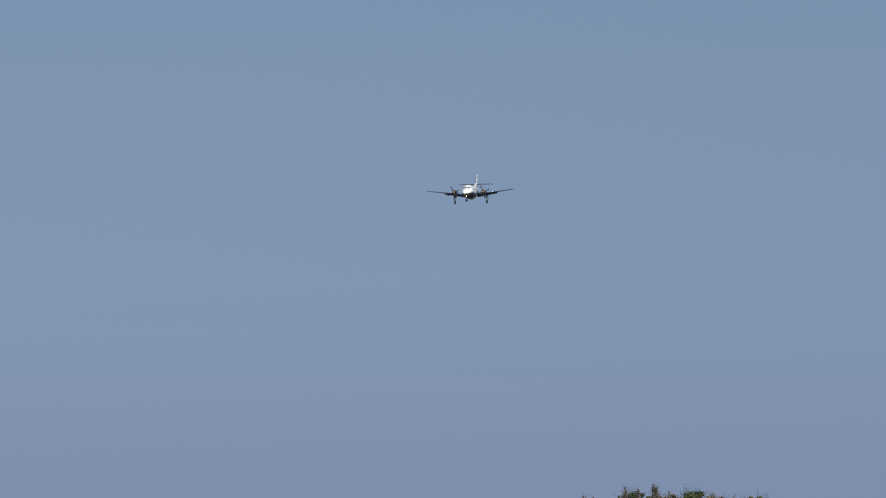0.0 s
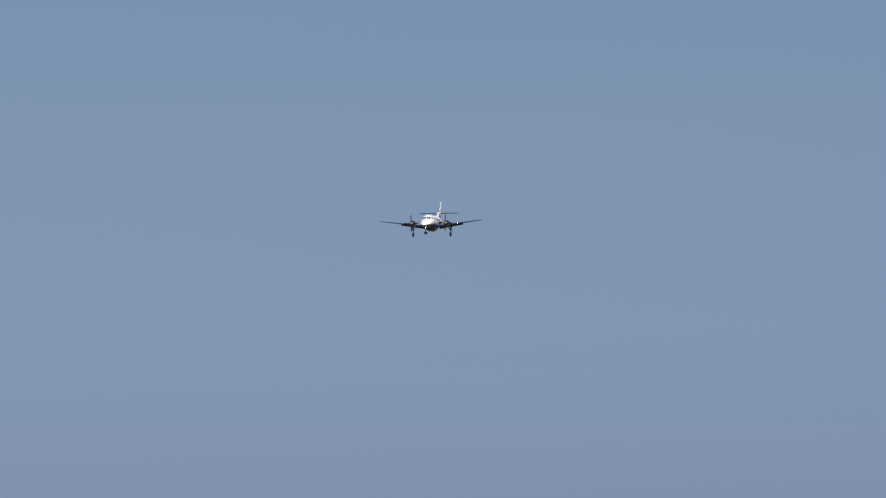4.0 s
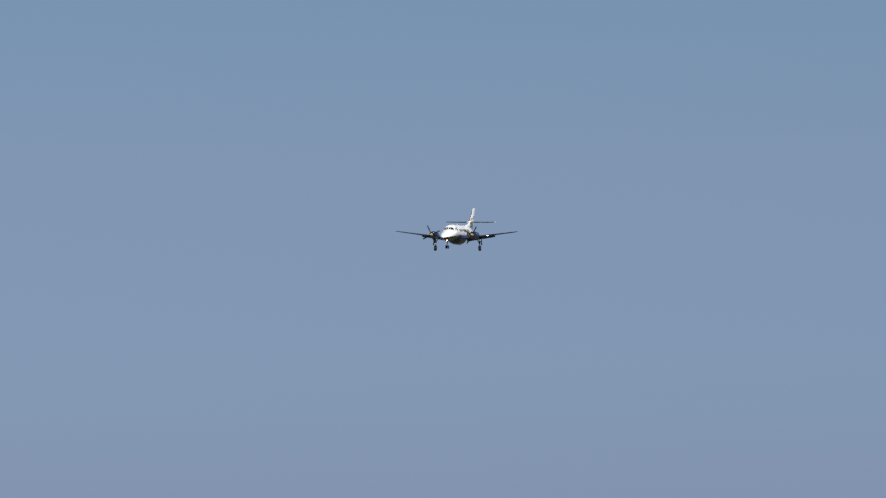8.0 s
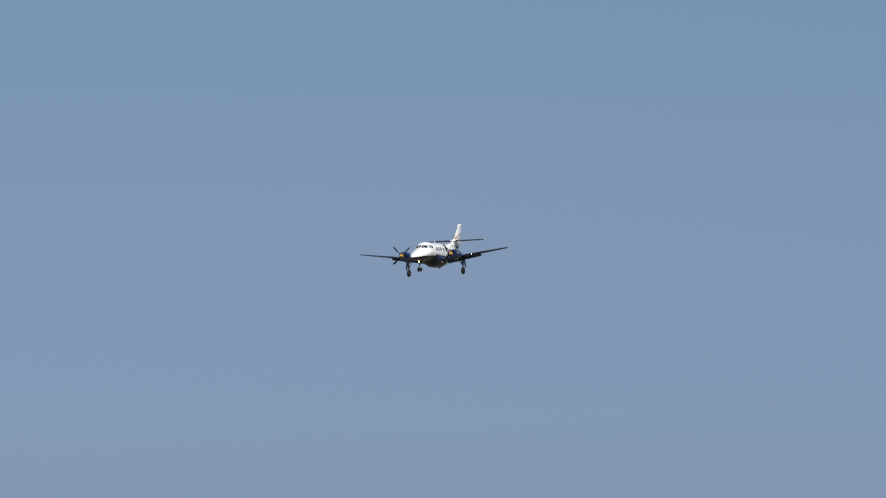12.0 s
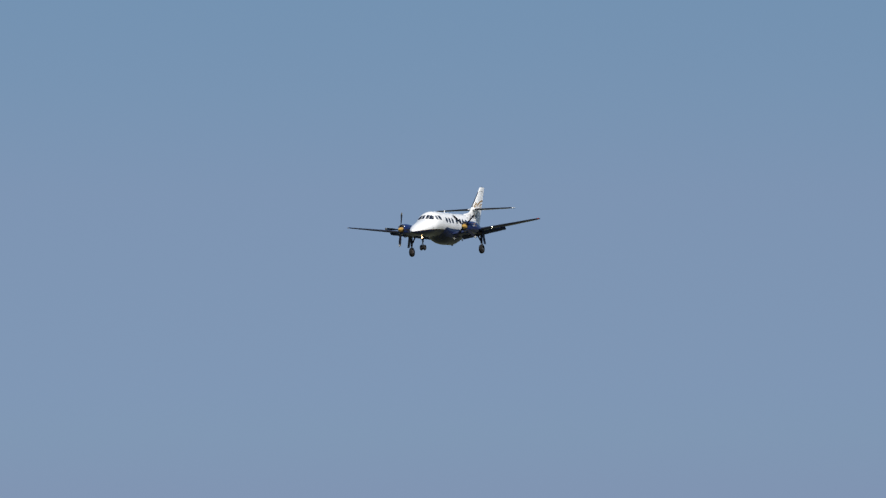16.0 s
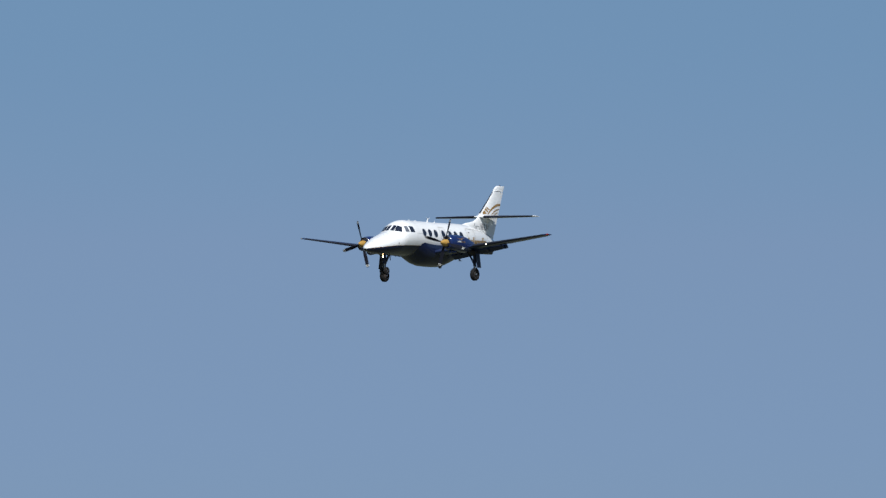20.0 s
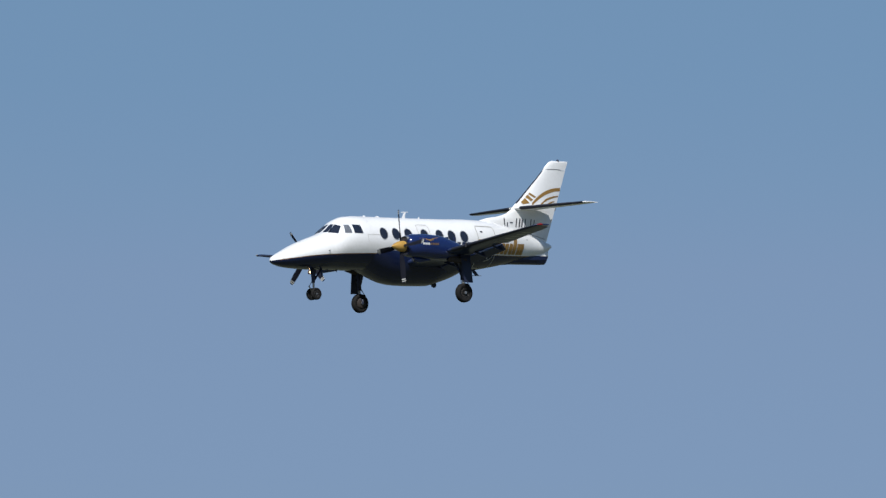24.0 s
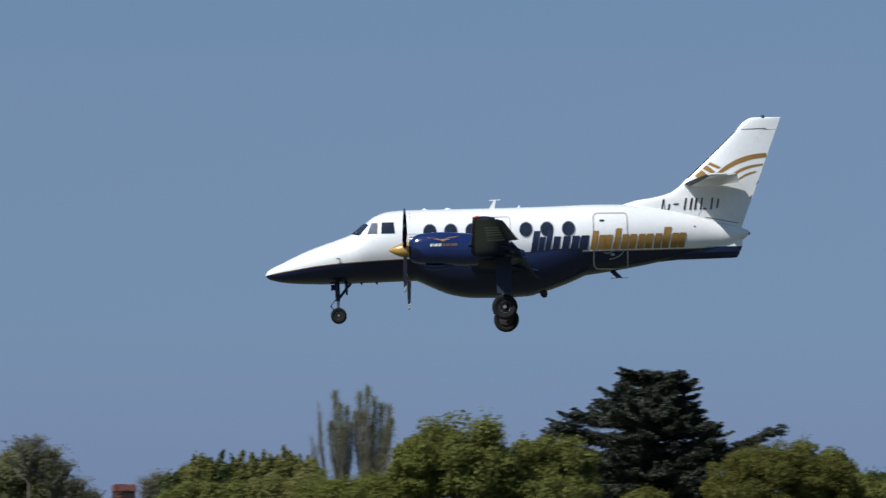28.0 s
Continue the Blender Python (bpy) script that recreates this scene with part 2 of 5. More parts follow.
def box(size, centre, bevel=0.0):
    bm = bmesh.new()
    bmesh.ops.create_cube(bm, size=1.0)
    bmesh.ops.scale(bm, vec=size, verts=bm.verts)
    if bevel:
        bmesh.ops.bevel(bm, geom=bm.edges[:], offset=bevel, segments=2, affect="EDGES")
    bmesh.ops.translate(bm, vec=centre, verts=bm.verts)
    return bm


def join(*bms):
    """One bmesh out of several."""
    out = bmesh.new()
    for b in bms:
        me = bpy.data.meshes.new("joined")
        b.to_mesh(me)
        b.free()
        out.from_mesh(me)
        bpy.data.meshes.remove(me)
    return out


def table(pairs):
    """A smooth function through (x, y) pairs, without overshoot."""
    x, y = np.array(pairs, float).T
    d = np.diff(y) / np.diff(x)
    m = np.zeros(len(x))
    m[0], m[-1] = d[0], d[-1]
    for i in range(1, len(x) - 1):
        m[i] = 0.0 if d[i - 1] * d[i] <= 0 else 2 * d[i - 1] * d[i] / (d[i - 1] + d[i])

    def at(v):
        i = int(np.clip(np.searchsorted(x, v) - 1, 0, len(x) - 2))
        h = x[i + 1] - x[i]
        t = min(max((v - x[i]) / h, 0.0), 1.0)
        return float((1 + 2 * t) * (1 - t) ** 2 * y[i] + t * (1 - t) ** 2 * h * m[i] + t * t * (3 - 2 * t) * y[i + 1] + t * t * (t - 1) * h * m[i + 1])
    return at


# ---- ground ----
def make_ground():
    bm = bmesh.new()
    rings = [[Vector((r * math.cos(k * math.tau / 96), r * math.sin(k * math.tau / 96), 0)) for k in range(96)] for r in (20, 60, 150, 300, 500, 900, 1600, 2800, 4600)]
    rows = [[bm.verts.new(p) for p in r] for r in rings]
    bm.faces.new(rows[0])
    for a, b in zip(rows, rows[1:]):
        for i in range(96):
            bm.faces.new((a[i], a[(i + 1) % 96], b[(i + 1) % 96], b[i]))
    tagged(part("ground", bm, GRASS), "mown green airfield grass reaching the horizon", "ground", kind="structure")


make_ground()

# ---- the aircraft; stations in metres aft of the nose tip, left of the centre line, above the nose tip ----
ORIGIN_AFT, ORIGIN_UP = 6.7, 0.72


def at(aft, left, up):
    return Vector((ORIGIN_AFT - aft, left, up - ORIGIN_UP))


top_line = table([(0, -0.01), (0.06, 0.09), (0.2, 0.175), (0.5, 0.32), (1.19, 0.635), (1.74, 0.83), (2.22, 0.99), (2.4, 1.06), (2.84, 1.39), (3.05, 1.545), (3.45, 1.68), (3.95, 1.715), (6.5, 1.72), (8.0, 1.735), (9.0, 1.76), (9.8, 1.75), (10.8, 1.65), (11.8, 1.44), (12.7, 1.19), (13.2, 1.06), (13.48, 0.95)])
low_line = table([(0, -0.05), (0.06, -0.11), (0.155, -0.155), (0.56, -0.245), (1.2, -0.29), (1.8, -0.305), (2.9, -0.29), (4.2, -0.265), (8.3, -0.265), (9.27, -0.165), (10.39, 0.01), (11.34, 0.195), (12.3, 0.385), (13.0, 0.545), (13.3, 0.68), (13.48, 0.82)])
half_width = table([(0, 0.02), (0.06, 0.13), (0.2, 0.26), (0.56, 0.47), (1.2, 0.70), (1.8, 0.83), (2.4, 0.91), (3.0, 0.96), (3.6, 0.985), (4.0, 0.99), (8.5, 0.99), (9.3, 0.95), (10.4, 0.80), (11.4, 0.60), (12.4, 0.36), (13.2, 0.18), (13.48, 0.07)])
paint_line = table([(0, -0.045), (0.3, 0.015), (0.84, 0.085), (1.5, 0.17), (2.2, 0.225), (3.7, 0.295), (7.3, 0.375), (10.95, 0.435), (13.2, 0.505), (13.48, 0.52)])


def shell(aft, angle, out=0.0):
    """A point of the hull: angle in radians from the crown to the left."""
    t, b, w = top_line(aft), low_line(aft), half_width(aft)
    return at(aft, (w + out) * math.sin(angle), (t + b) / 2 + ((t - b) / 2 + out) * math.cos(angle))


def hull_angle(aft, up):
    t, b = top_line(aft), low_line(aft)
    return math.acos(min(max((up - (t + b) / 2) / ((t - b) / 2), -0.97), 0.97))


def on_side(aft, up, side=1, out=0.005):
    return shell(aft, side * hull_angle(aft, up), out)


def side_quad(corners, side=1, out=0.006, steps=5):
    """A four-cornered patch in (aft, up), laid on the hull's side."""
    a, b, c, d = corners
    bm = bmesh.new()
    grid = []
    for i in range(steps + 1):
        u = i / steps
        row = []
        for j in range(steps + 1):
            v = j / steps
            x = (1 - v) * ((1 - u) * a[0] + u * b[0]) + v * ((1 - u) * d[0] + u * c[0])
            z = (1 - v) * ((1 - u) * a[1] + u * b[1]) + v * ((1 - u) * d[1] + u * c[1])
            row.append(bm.verts.new(on_side(x, z, side, out)))
        grid.append(row)
    for i in range(steps):
        for j in range(steps):
            bm.faces.new((grid[i][j], grid[i + 1][j], grid[i + 1][j + 1], grid[i][j + 1]))
    return bm


def side_disc(aft, up, rx, rz, side=1, out=0.006, inner=0.0):
    """An oval patch or ring on the hull's side."""
    bm = bmesh.new()
    rows = []
    for k in ((inner, 1.0) if inner else (0.35, 0.7, 1.0)):
        rows.append([bm.verts.new(on_side(aft + rx * k * math.cos(t), up + rz * k * math.sin(t), side, out)) for t in (i * math.tau / 24 for i in range(24))])
    for a, b in zip(rows, rows[1:]):
        for i in range(24):
            bm.faces.new((a[i], a[(i + 1) % 24], b[(i + 1) % 24], b[i]))
    if not inner:
        bm.faces.new(rows[0])
    return bm


def side_blob(points, side=1, out=0.014):
    """A filled outline of (aft, up) points on the hull's side."""
    bm = bmesh.new()
    n = len(points)
    cx, cz = sum(p[0] for p in points) / n, sum(p[1] for p in points) / n
    hub = bm.verts.new(on_side(cx, cz, side, out))
    rows = [[bm.verts.new(on_side(cx + (x - cx) * k, cz + (z - cz) * k, side, out)) for x, z in points] for k in (0.5, 1.0)]
    for i in range(n):
        j = (i + 1) % n
        bm.faces.new((hub, rows[0][i], rows[0][j]))
        bm.faces.new((rows[0][i], rows[1][i], rows[1][j], rows[0][j]))
    return bm


def side_line(points, width, side=1, out=0.007):
    """A thin painted or sealed line along (aft, up) points on the hull."""
    bm = bmesh.new()
    n = len(points)
    left, right = [], []
    for i, (x, z) in enumerate(points):
        (x0, z0), (x1, z1) = points[max(i - 1, 0)], points[min(i + 1, n - 1)]
        dx, dz = x1 - x0, z1 - z0
        k = width / 2 / max(math.hypot(dx, dz), 1e-6)
        left.append(bm.verts.new(on_side(x - dz * k, z + dx * k, side, out)))
        right.append(bm.verts.new(on_side(x + dz * k, z - dx * k, side, out)))
    for i in range(n - 1):
        bm.faces.new((left[i], left[i + 1], right[i + 1], right[i]))
    return bm


def rounded(x0, x1, z0, z1, r, n=5):
    pts = []
    for cx, cz, a0 in ((x1 - r, z1 - r, 0), (x0 + r, z1 - r, 90), (x0 + r, z0 + r, 180), (x1 - r, z0 + r, 270)):
        pts += [(cx + r * math.cos(radians(a0 + 90 * k / n)), cz + r * math.sin(radians(a0 + 90 * k / n))) for k in range(n + 1)]
    dense = []
    for (ax, az), (bx, bz) in zip(pts, pts[1:] + pts[:1]):
        m = max(1, int(math.hypot(bx - ax, bz - az) / 0.08))
        dense += [(ax + (bx - ax) * k / m, az + (bz - az) * k / m) for k in range(m)]
    return dense + dense[:1]


plane = new("airliner")
tagged(plane, "white and navy twin-turboprop airliner landing with wheels and flaps down", "airplane")


def make_fuselage():
    stations = [0, 0.02, 0.06, 0.12, 0.2, 0.35] + [0.5 + 0.1 * k for k in range(36)] + [4.2 + 0.35 * k for k in range(13)] + [8.9 + 0.2 * k for k in range(22)] + [13.3, 13.4, 13.48]
    upper, lower = [], []
    for x in stations:
        a = hull_angle(x, paint_line(x))
        upper.append([shell(x, -a + 2 * a * k / 36) for k in range(37)])
        lower.append([shell(x, a + (math.tau - 2 * a) * k / 24) for k in range(25)])
    part("upper_fuselage", loft(upper, closed=False), WHITE, plane, "white glossy upper fuselage")
    part("lower_fuselage", loft(lower, closed=False), NAVY, plane, "navy glossy lower fuselage")
    for side in (1, -1):
        pts = [(x, paint_line(x) - 0.012) for x in stations if 0.2 <= x <= 13.0]
        part("pinstripe", side_line(pts, 0.02, side, 0.004), STRIPE, plane, "thin gold pinstripe")
    # ventral keel under the tail
    keel = []
    for x, low, high, w in ((10.9, 0.115, 0.42, 0.10), (11.5, 0.17, 0.45, 0.26), (12.3, 0.18, 0.475, 0.24), (12.9, 0.19, 0.50, 0.16), (13.14, 0.20, 0.505, 0.12), (13.19, 0.25, 0.505, 0.09)):
        keel.append([at(x + (0.11 * v if x > 12.8 else 0.0), w * u, low + (high - low) * v) for u, v in ((0.35, 0.0), (0.75, 0.18), (1.0, 0.55), (1.0, 1.0), (-1.0, 1.0), (-1.0, 0.55), (-0.75, 0.18), (-0.35, 0.0))])
    part("ventral_fin", loft(keel), NAVY, plane, "navy keel under the tail", smooth=False)
    skirt = []
    for x, w in ((11.9, 0.30), (12.3, 0.242), (12.9, 0.162), (13.25, 0.122), (13.30, 0.092)):
        skirt.append([at(x + (0.05 * (u - 0.505) if x > 12.8 else 0.0), w * k, u) for u, k in ((0.507, 1.0), (0.62, 0.98), (0.76, 0.8), (0.76, -0.8), (0.62, -0.98), (0.507, -1.0))])
    part("tail_skirt", loft(skirt), WHITE, plane, "white skirt below the tail cone", smooth=False)
    # belly pod under the wing
    bot = table([(4.05, -0.22), (4.2, -0.262), (4.65, -0.47), (5.23, -0.69), (5.8, -0.775), (6.3, -0.785), (7.3, -0.76), (7.7, -0.66), (8.3, -0.47), (8.9, -0.22), (9.25, -0.06)])
    rings = []
    for k in range(33):
        x = 4.05 + 5.2 * k / 32
        b, w = max(bot(x), -0.79), half_width(x) - 0.03
        deep = 0.96 if x < 8.3 else 0.96 - (x - 8.3) * 0.1
        rings.append([at(x, w * math.copysign(abs(math.sin(t)) ** 0.88, math.sin(t)), b + deep + deep * math.cos(t)) for t in (j * math.tau / 28 for j in range(28))])
    part("belly_pod", loft(rings), NAVY, plane, "navy bulged belly pod")


make_fuselage()


def make_windows():
    ring_at = (4.62, 5.20, 5.79, 6.57, 7.29, 7.87, 8.47)
    for side in (1, -1):
        for x in ring_at:
            w = part("cabin_window", side_disc(x, 1.04, 0.175, 0.205, side, 0.006), GLASS, plane, "dark oval cabin window")
            part("window_rim", side_disc(x, 1.04, 0.195, 0.225, side, 0.009, 0.90), RIM, w)
        for name, quad in (("quarter_window", ((2.88, 1.01), (3.16, 1.01), (3.17, 1.33), (2.99, 1.33))), ("side_window", ((3.26, 1.01), (3.65, 1.01), (3.62, 1.33), (3.28, 1.34)))):
            part(name, side_quad(quad, side, 0.006), GLASS_GLARE if name == "quarter_window" else GLASS, plane, "cockpit window with a pale reflection painted in" if name == "quarter_window" else "dark cockpit side window")
        # windscreen half, a front pane and a larger corner pane: on the hull in (aft, degrees from the crown)
        for v0, v1 in ((0.0, 0.35), (0.42, 1.0)):
            bm = bmesh.new()
            grid = []
            for i in range(7):
                u = i / 6
                row = []
                for j in range(7):
                    v = v0 + (v1 - v0) * j / 6
                    lowx, lowa = 2.42 + 0.24 * v * v, 3.5 + 44.5 * v
                    higx, higa = 2.82 + 0.08 * v * v, 3 + 32 * v
                    row.append(bm.verts.new(shell(lowx + (higx - lowx) * u, side * radians(lowa + (higa - lowa) * u), 0.008)))
                grid.append(row)
            for i in range(6):
                for j in range(6):
                    bm.faces.new((grid[i][j], grid[i + 1][j], grid[i + 1][j + 1], grid[i][j + 1]))
            ws = part("windscreen", bm, GLASS, plane, "dark glossy windscreen pane")
        part("wiper", tube([shell(2.45, side * radians(24), 0.03), shell(2.78, side * radians(15), 0.03)], [0.012, 0.008], 5), BOOT, ws)
        # doors and seams
        part("emergency_exit", side_line(rounded(6.29, 6.85, 0.74, 1.42, 0.1), 0.022, side), SEAM, plane, "grey sealed exit outline")
        part("cockpit_seam", side_line([(3.86, 0.36), (3.86, 0.75), (3.86, 0.98)], 0.012, side), SEAM, plane)
        part("panel_seam", side_line([(3.86, 0.98), (4.1, 0.98), (4.42, 0.985)], 0.010, side), SEAM, plane)
        part("static_vent", side_disc(11.98, 1.06, 0.03, 0.022, side, 0.008), BOOT, plane)
    door = part("passenger_door", side_line(rounded(9.16, 10.10, -0.06, 1.47, 0.12), 0.035, 1, 0.008), SEAM, plane, "passenger door outlined in grey seal")
    part("door_rail", side_line([(9.58, 0.19), (9.72, 0.21), (9.86, 0.27), (9.96, 0.35), (10.0, 0.44)], 0.035, 1, 0.012), RIM, door, "pale curved stair rail")
    part("door_rail", side_line([(9.44, 0.37), (9.54, 0.34), (9.64, 0.38), (9.76, 0.42), (9.90, 0.41)], 0.03, 1, 0.012), RIM, door, "pale curved stair rail")
    part("door_handle", side_quad(((9.62, 0.29), (9.74, 0.28), (9.73, 0.34), (9.63, 0.345)), 1, 0.010), SEAM, door)
    part("door_window", side_disc(9.4, 1.25, 0.075, 0.03, 1, 0.009), GLASS, door)


make_windows()


def make_markings():
    # airline title as plain slanted bars: (first aft, last aft, height), four groups navy, seven gold
    groups = [
        [(7.42, 7.57, 0.57), (7.62, 7.75, 0.40)], [(7.81, 7.93, 0.57)], [(8.01, 8.17, 0.40), (8.27, 8.44, 0.40)], [(8.52, 8.70, 0.40), (8.76, 8.96, 0.40)],
        [(9.07, 9.20, 0.52)], [(9.27, 9.42, 0.40), (9.46, 9.61, 0.40)], [(9.70, 9.83, 0.57)], [(9.91, 10.07, 0.40), (10.13, 10.29, 0.40)], [(10.37, 10.53, 0.40), (10.59, 10.75, 0.40)], [(10.83, 10.99, 0.40), (11.05, 11.22, 0.57)], [(11.30, 11.46, 0.40), (11.50, 11.66, 0.40)],
    ]
    for k, bars in enumerate(groups):
        for x0, x1, h in bars:
            lean = 0.19 * h
            base = paint_line((x0 + x1) / 2) + 0.04
            for side in (1, -1):
                edge = rounded(x0 - 0.015, x1 + 0.015, base, base + h, 0.014, 2)[:-1]
                part("title_bar", side_blob([(x + lean * (z - base) / h, z) for x, z in edge], side, 0.014), TITLE_NAVY if k < 4 else GOLD, plane, "navy title bar" if k < 4 else "gold title bar")


make_markings()


# ---- wings ----
def airfoil(x, thick, camber=0.02):
    """Upper and lower height at x of the chord."""
    yt = 5 * thick * (0.2969 * math.sqrt(x) - 0.126 * x - 0.3516 * x * x + 0.2843 * x ** 3 - 0.1036 * x ** 4)
    yc = camber * 4 * x * (1 - x)
    return yc + yt, yc - yt


def wing_place(y):
    """Leading edge, chord, height and thickness of the wing at y."""
    f = abs(y) / 7.9
    return 5.70 + 0.18 * f, 2.16 - 1.38 * f, -0.13 + 0.127 * abs(y), 0.17 - 0.05 * f


def wing_ring(y, first, last, n=10, grow=0.0, incidence=2.0):
    le, c, z, th = wing_place(y)
    xs = [first + (last - first) * (0.5 - 0.5 * math.cos(math.pi * k / n)) for k in range(n + 1)]
    ring = []
    for k, x in enumerate(xs):
        ring.append((x, airfoil(x, th)[0] + grow / c))
    for x in reversed(xs[1:] if first == 0 else xs):
        ring.append((x, airfoil(x, th)[1] - grow / c))
    out = []
    for x, h in ring:
        out.append(at(le + (x - (grow / c if x == 0 else 0)) * c, y, z + h * c - (x - 0.3) * c * math.sin(radians(incidence))))
    return out


def turned(ring, hinge, degrees):
    m = Matrix.Translation(hinge) @ Matrix.Rotation(radians(degrees), 4, "Y") @ Matrix.Translation(-hinge)
    return [m @ p for p in ring]


LAMP_Y = 4.25


def make_wing(side):
    ys = [0.6, 1.0, 1.8, 2.7, 3.6, 4.95, 6.4, 7.75, 7.96]
    rings = [wing_ring(side * y, 0.0, 0.77) for y in ys]
    le, c, z, th = wing_place(8.1)
    tip = [(r - at(le + 0.3, side * 7.96, z)) * 0.55 + at(le + 0.34, side * 8.12, z + 0.005) for r in rings[-1]]
    w = part("wing", loft(rings), UNDER, plane, "dark glossy tapered wing")
    part("tip_cap", loft([rings[-1], tip]), BLUE, w, "royal blue wingtip cap")
    # trailing pieces
    def trailing(name, y0, y1, deg, slide, drop, label):
        rr = []
        for y in (y0, (y0 + y1) / 2, y1):
            le, c, z, th = wing_place(y)
            hinge = at(le + 0.74 * c, side * y, z - 0.02)
            moved = turned(wing_ring(side * y, 0.775, 0.995, 5), hinge, deg)
            rr.append([p + Vector((-slide, 0, -drop)) for p in moved])
        part(name, loft(rr), UNDER, w, label)
    trailing("flap", 1.05, 4.9, -35.0, 0.05, 0.03, "lowered dark flap")
    trailing("aileron", 5.0, 7.7, 1.5 * side, 0.0, 0.0, "dark aileron")
    part("deice_boot", loft([[p for p in wing_ring(side * y, 0.0, 0.07, 6, 0.004)] for y in (3.35, 5.0, 6.4, 7.78)]), BOOT, w, "black rubber leading edge")
    for y in (1.7, 3.6, 4.7):
        le, c, z, th = wing_place(y)
        part("flap_track", tube([at(le + 0.60 * c, side * y, z - 0.09), at(le + 0.85 * c, side * y, z - 0.2), at(le + 1.0 * c, side * y, z - 0.25)], [0.03, 0.06, 0.02], 6), UNDER, w)
    # tip light
    le, c, z, th = wing_place(8.05)
    part("tip_light", tube([at(le + 0.0, side * 8.03, z), at(le + 0.12, side * 8.11, z + 0.01), at(le + 0.24, side * 8.08, z)], [0.02, 0.045, 0.02], 8), RED_LENS if side > 0 else GALV, w, "red wingtip light" if side > 0 else "clear wingtip light")
    if side > 0:
        # registration under the wing as plain bars
        for k in range(6):
            y = 5.15 + 0.33 * k
            le, c, z, th = wing_place(y)
            rows = []
            for yy in (y, y + (0.17 if k != 1 else 0.08)):
                l2, c2, z2, t2 = wing_place(yy)
                rows.append([at(l2 + x * c2, yy, z2 + airfoil(x, t2)[1] * c2 - (x - 0.3) * c2 * math.sin(radians(2)) - 0.006) for x in (0.34, 0.44, 0.54, 0.64, 0.72)])
            part("marking_bar", loft(rows, closed=False), RIM, w)
        # landing lamp in the leading edge
        le, c, z, th = wing_place(LAMP_Y)
        ring = [(0.07, 0.06), (0.07, -0.07), (0.058, -0.07), (0.055, 0.02)]
        hood = part("lamp_hood", loft([[at(le + dx, LAMP_Y + r * math.cos(a), z + 0.01 + r * math.sin(a)) for a in (j * math.tau / 16 for j in range(16))] for r, dx in ring], caps=False), BOOT, w)
        part("landing_lamp", loft([[at(le + dx, LAMP_Y + r * math.cos(a), z + 0.01 + r * math.sin(a)) for a in (j * math.tau / 16 for j in range(16))] for r, dx in ((0.054, 0.03), (0.054, 0.015), (0.03, 0.008))]), LAMP_WING, hood, "lit white landing lamp")
    return w


for s in (1, -1):
    make_wing(s)


# ---- tail ----
def fin_ring(up, le, te, thick, n=8, first=0.0, last=1.0, grow=0.0):
    c = te - le
    xs = [first + (last - first) * (0.5 - 0.5 * math.cos(math.pi * k / n)) for k in range(n + 1)]
    left = [at(le + x * c - (grow if x == 0 else 0), airfoil(x, thick, 0)[0] * c + grow, up) for x in xs]
    right = [at(le + x * c, -airfoil(x, thick, 0)[0] * c - grow, up) for x in reversed(xs[1:] if first == 0 else xs)]
    return left + right


fin_le = table([(1.0, 9.2), (1.2, 9.3), (1.72, 9.9), (1.85, 10.35), (1.95, 11.0), (2.1, 11.43), (2.42, 11.78), (3.756, 13.2), (4.0, 13.42), (4.10, 13.62)])


def fin_te(up):
    return 13.31 + (up - 1.03) * 0.371


def fin_side(aft, up, side, out):
    le, te = fin_le(up), fin_te(up)
    x = min(max((aft - le) / (te - le), 0.002), 0.998)
    return at(aft, side * (airfoil(x, fin_skin(up), 0)[0] * (te - le) + out), up)


fin_skin = table([(1.0, 0.075), (1.9, 0.075), (2.3, 0.11), (4.2, 0.10)])


def fin_patch(corners, side, steps=4):
    a, b, c, d = corners
    bm = bmesh.new()
    grid = [[bm.verts.new(fin_side((1 - v) * ((1 - u) * a[0] + u * b[0]) + v * ((1 - u) * d[0] + u * c[0]), (1 - v) * ((1 - u) * a[1] + u * b[1]) + v * ((1 - u) * d[1] + u * c[1]), side, 0.006)) for v in (j / steps for j in range(steps + 1))] for u in (i / steps for i in range(steps + 1))]
    for i in range(steps):
        for j in range(steps):
            bm.faces.new((grid[i][j], grid[i + 1][j], grid[i + 1][j + 1], grid[i][j + 1]))
    return bm


def fin_arc(points, widths, side):
    bm = bmesh.new()
    n = 16
    xs = [p[0] for p in points]
    curve = table(points)
    w = table(list(zip(xs, widths)))
    rows = []
    for k in range(n + 1):
        x = xs[0] + (xs[-1] - xs[0]) * k / n
        rows.append((bm.verts.new(fin_side(x, curve(x) + w(x) / 2, side, 0.006)), bm.verts.new(fin_side(x, curve(x) - w(x) / 2, side, 0.006))))
    for a, b in zip(rows, rows[1:]):
        bm.faces.new((a[0], b[0], b[1], a[1]))
    return bm


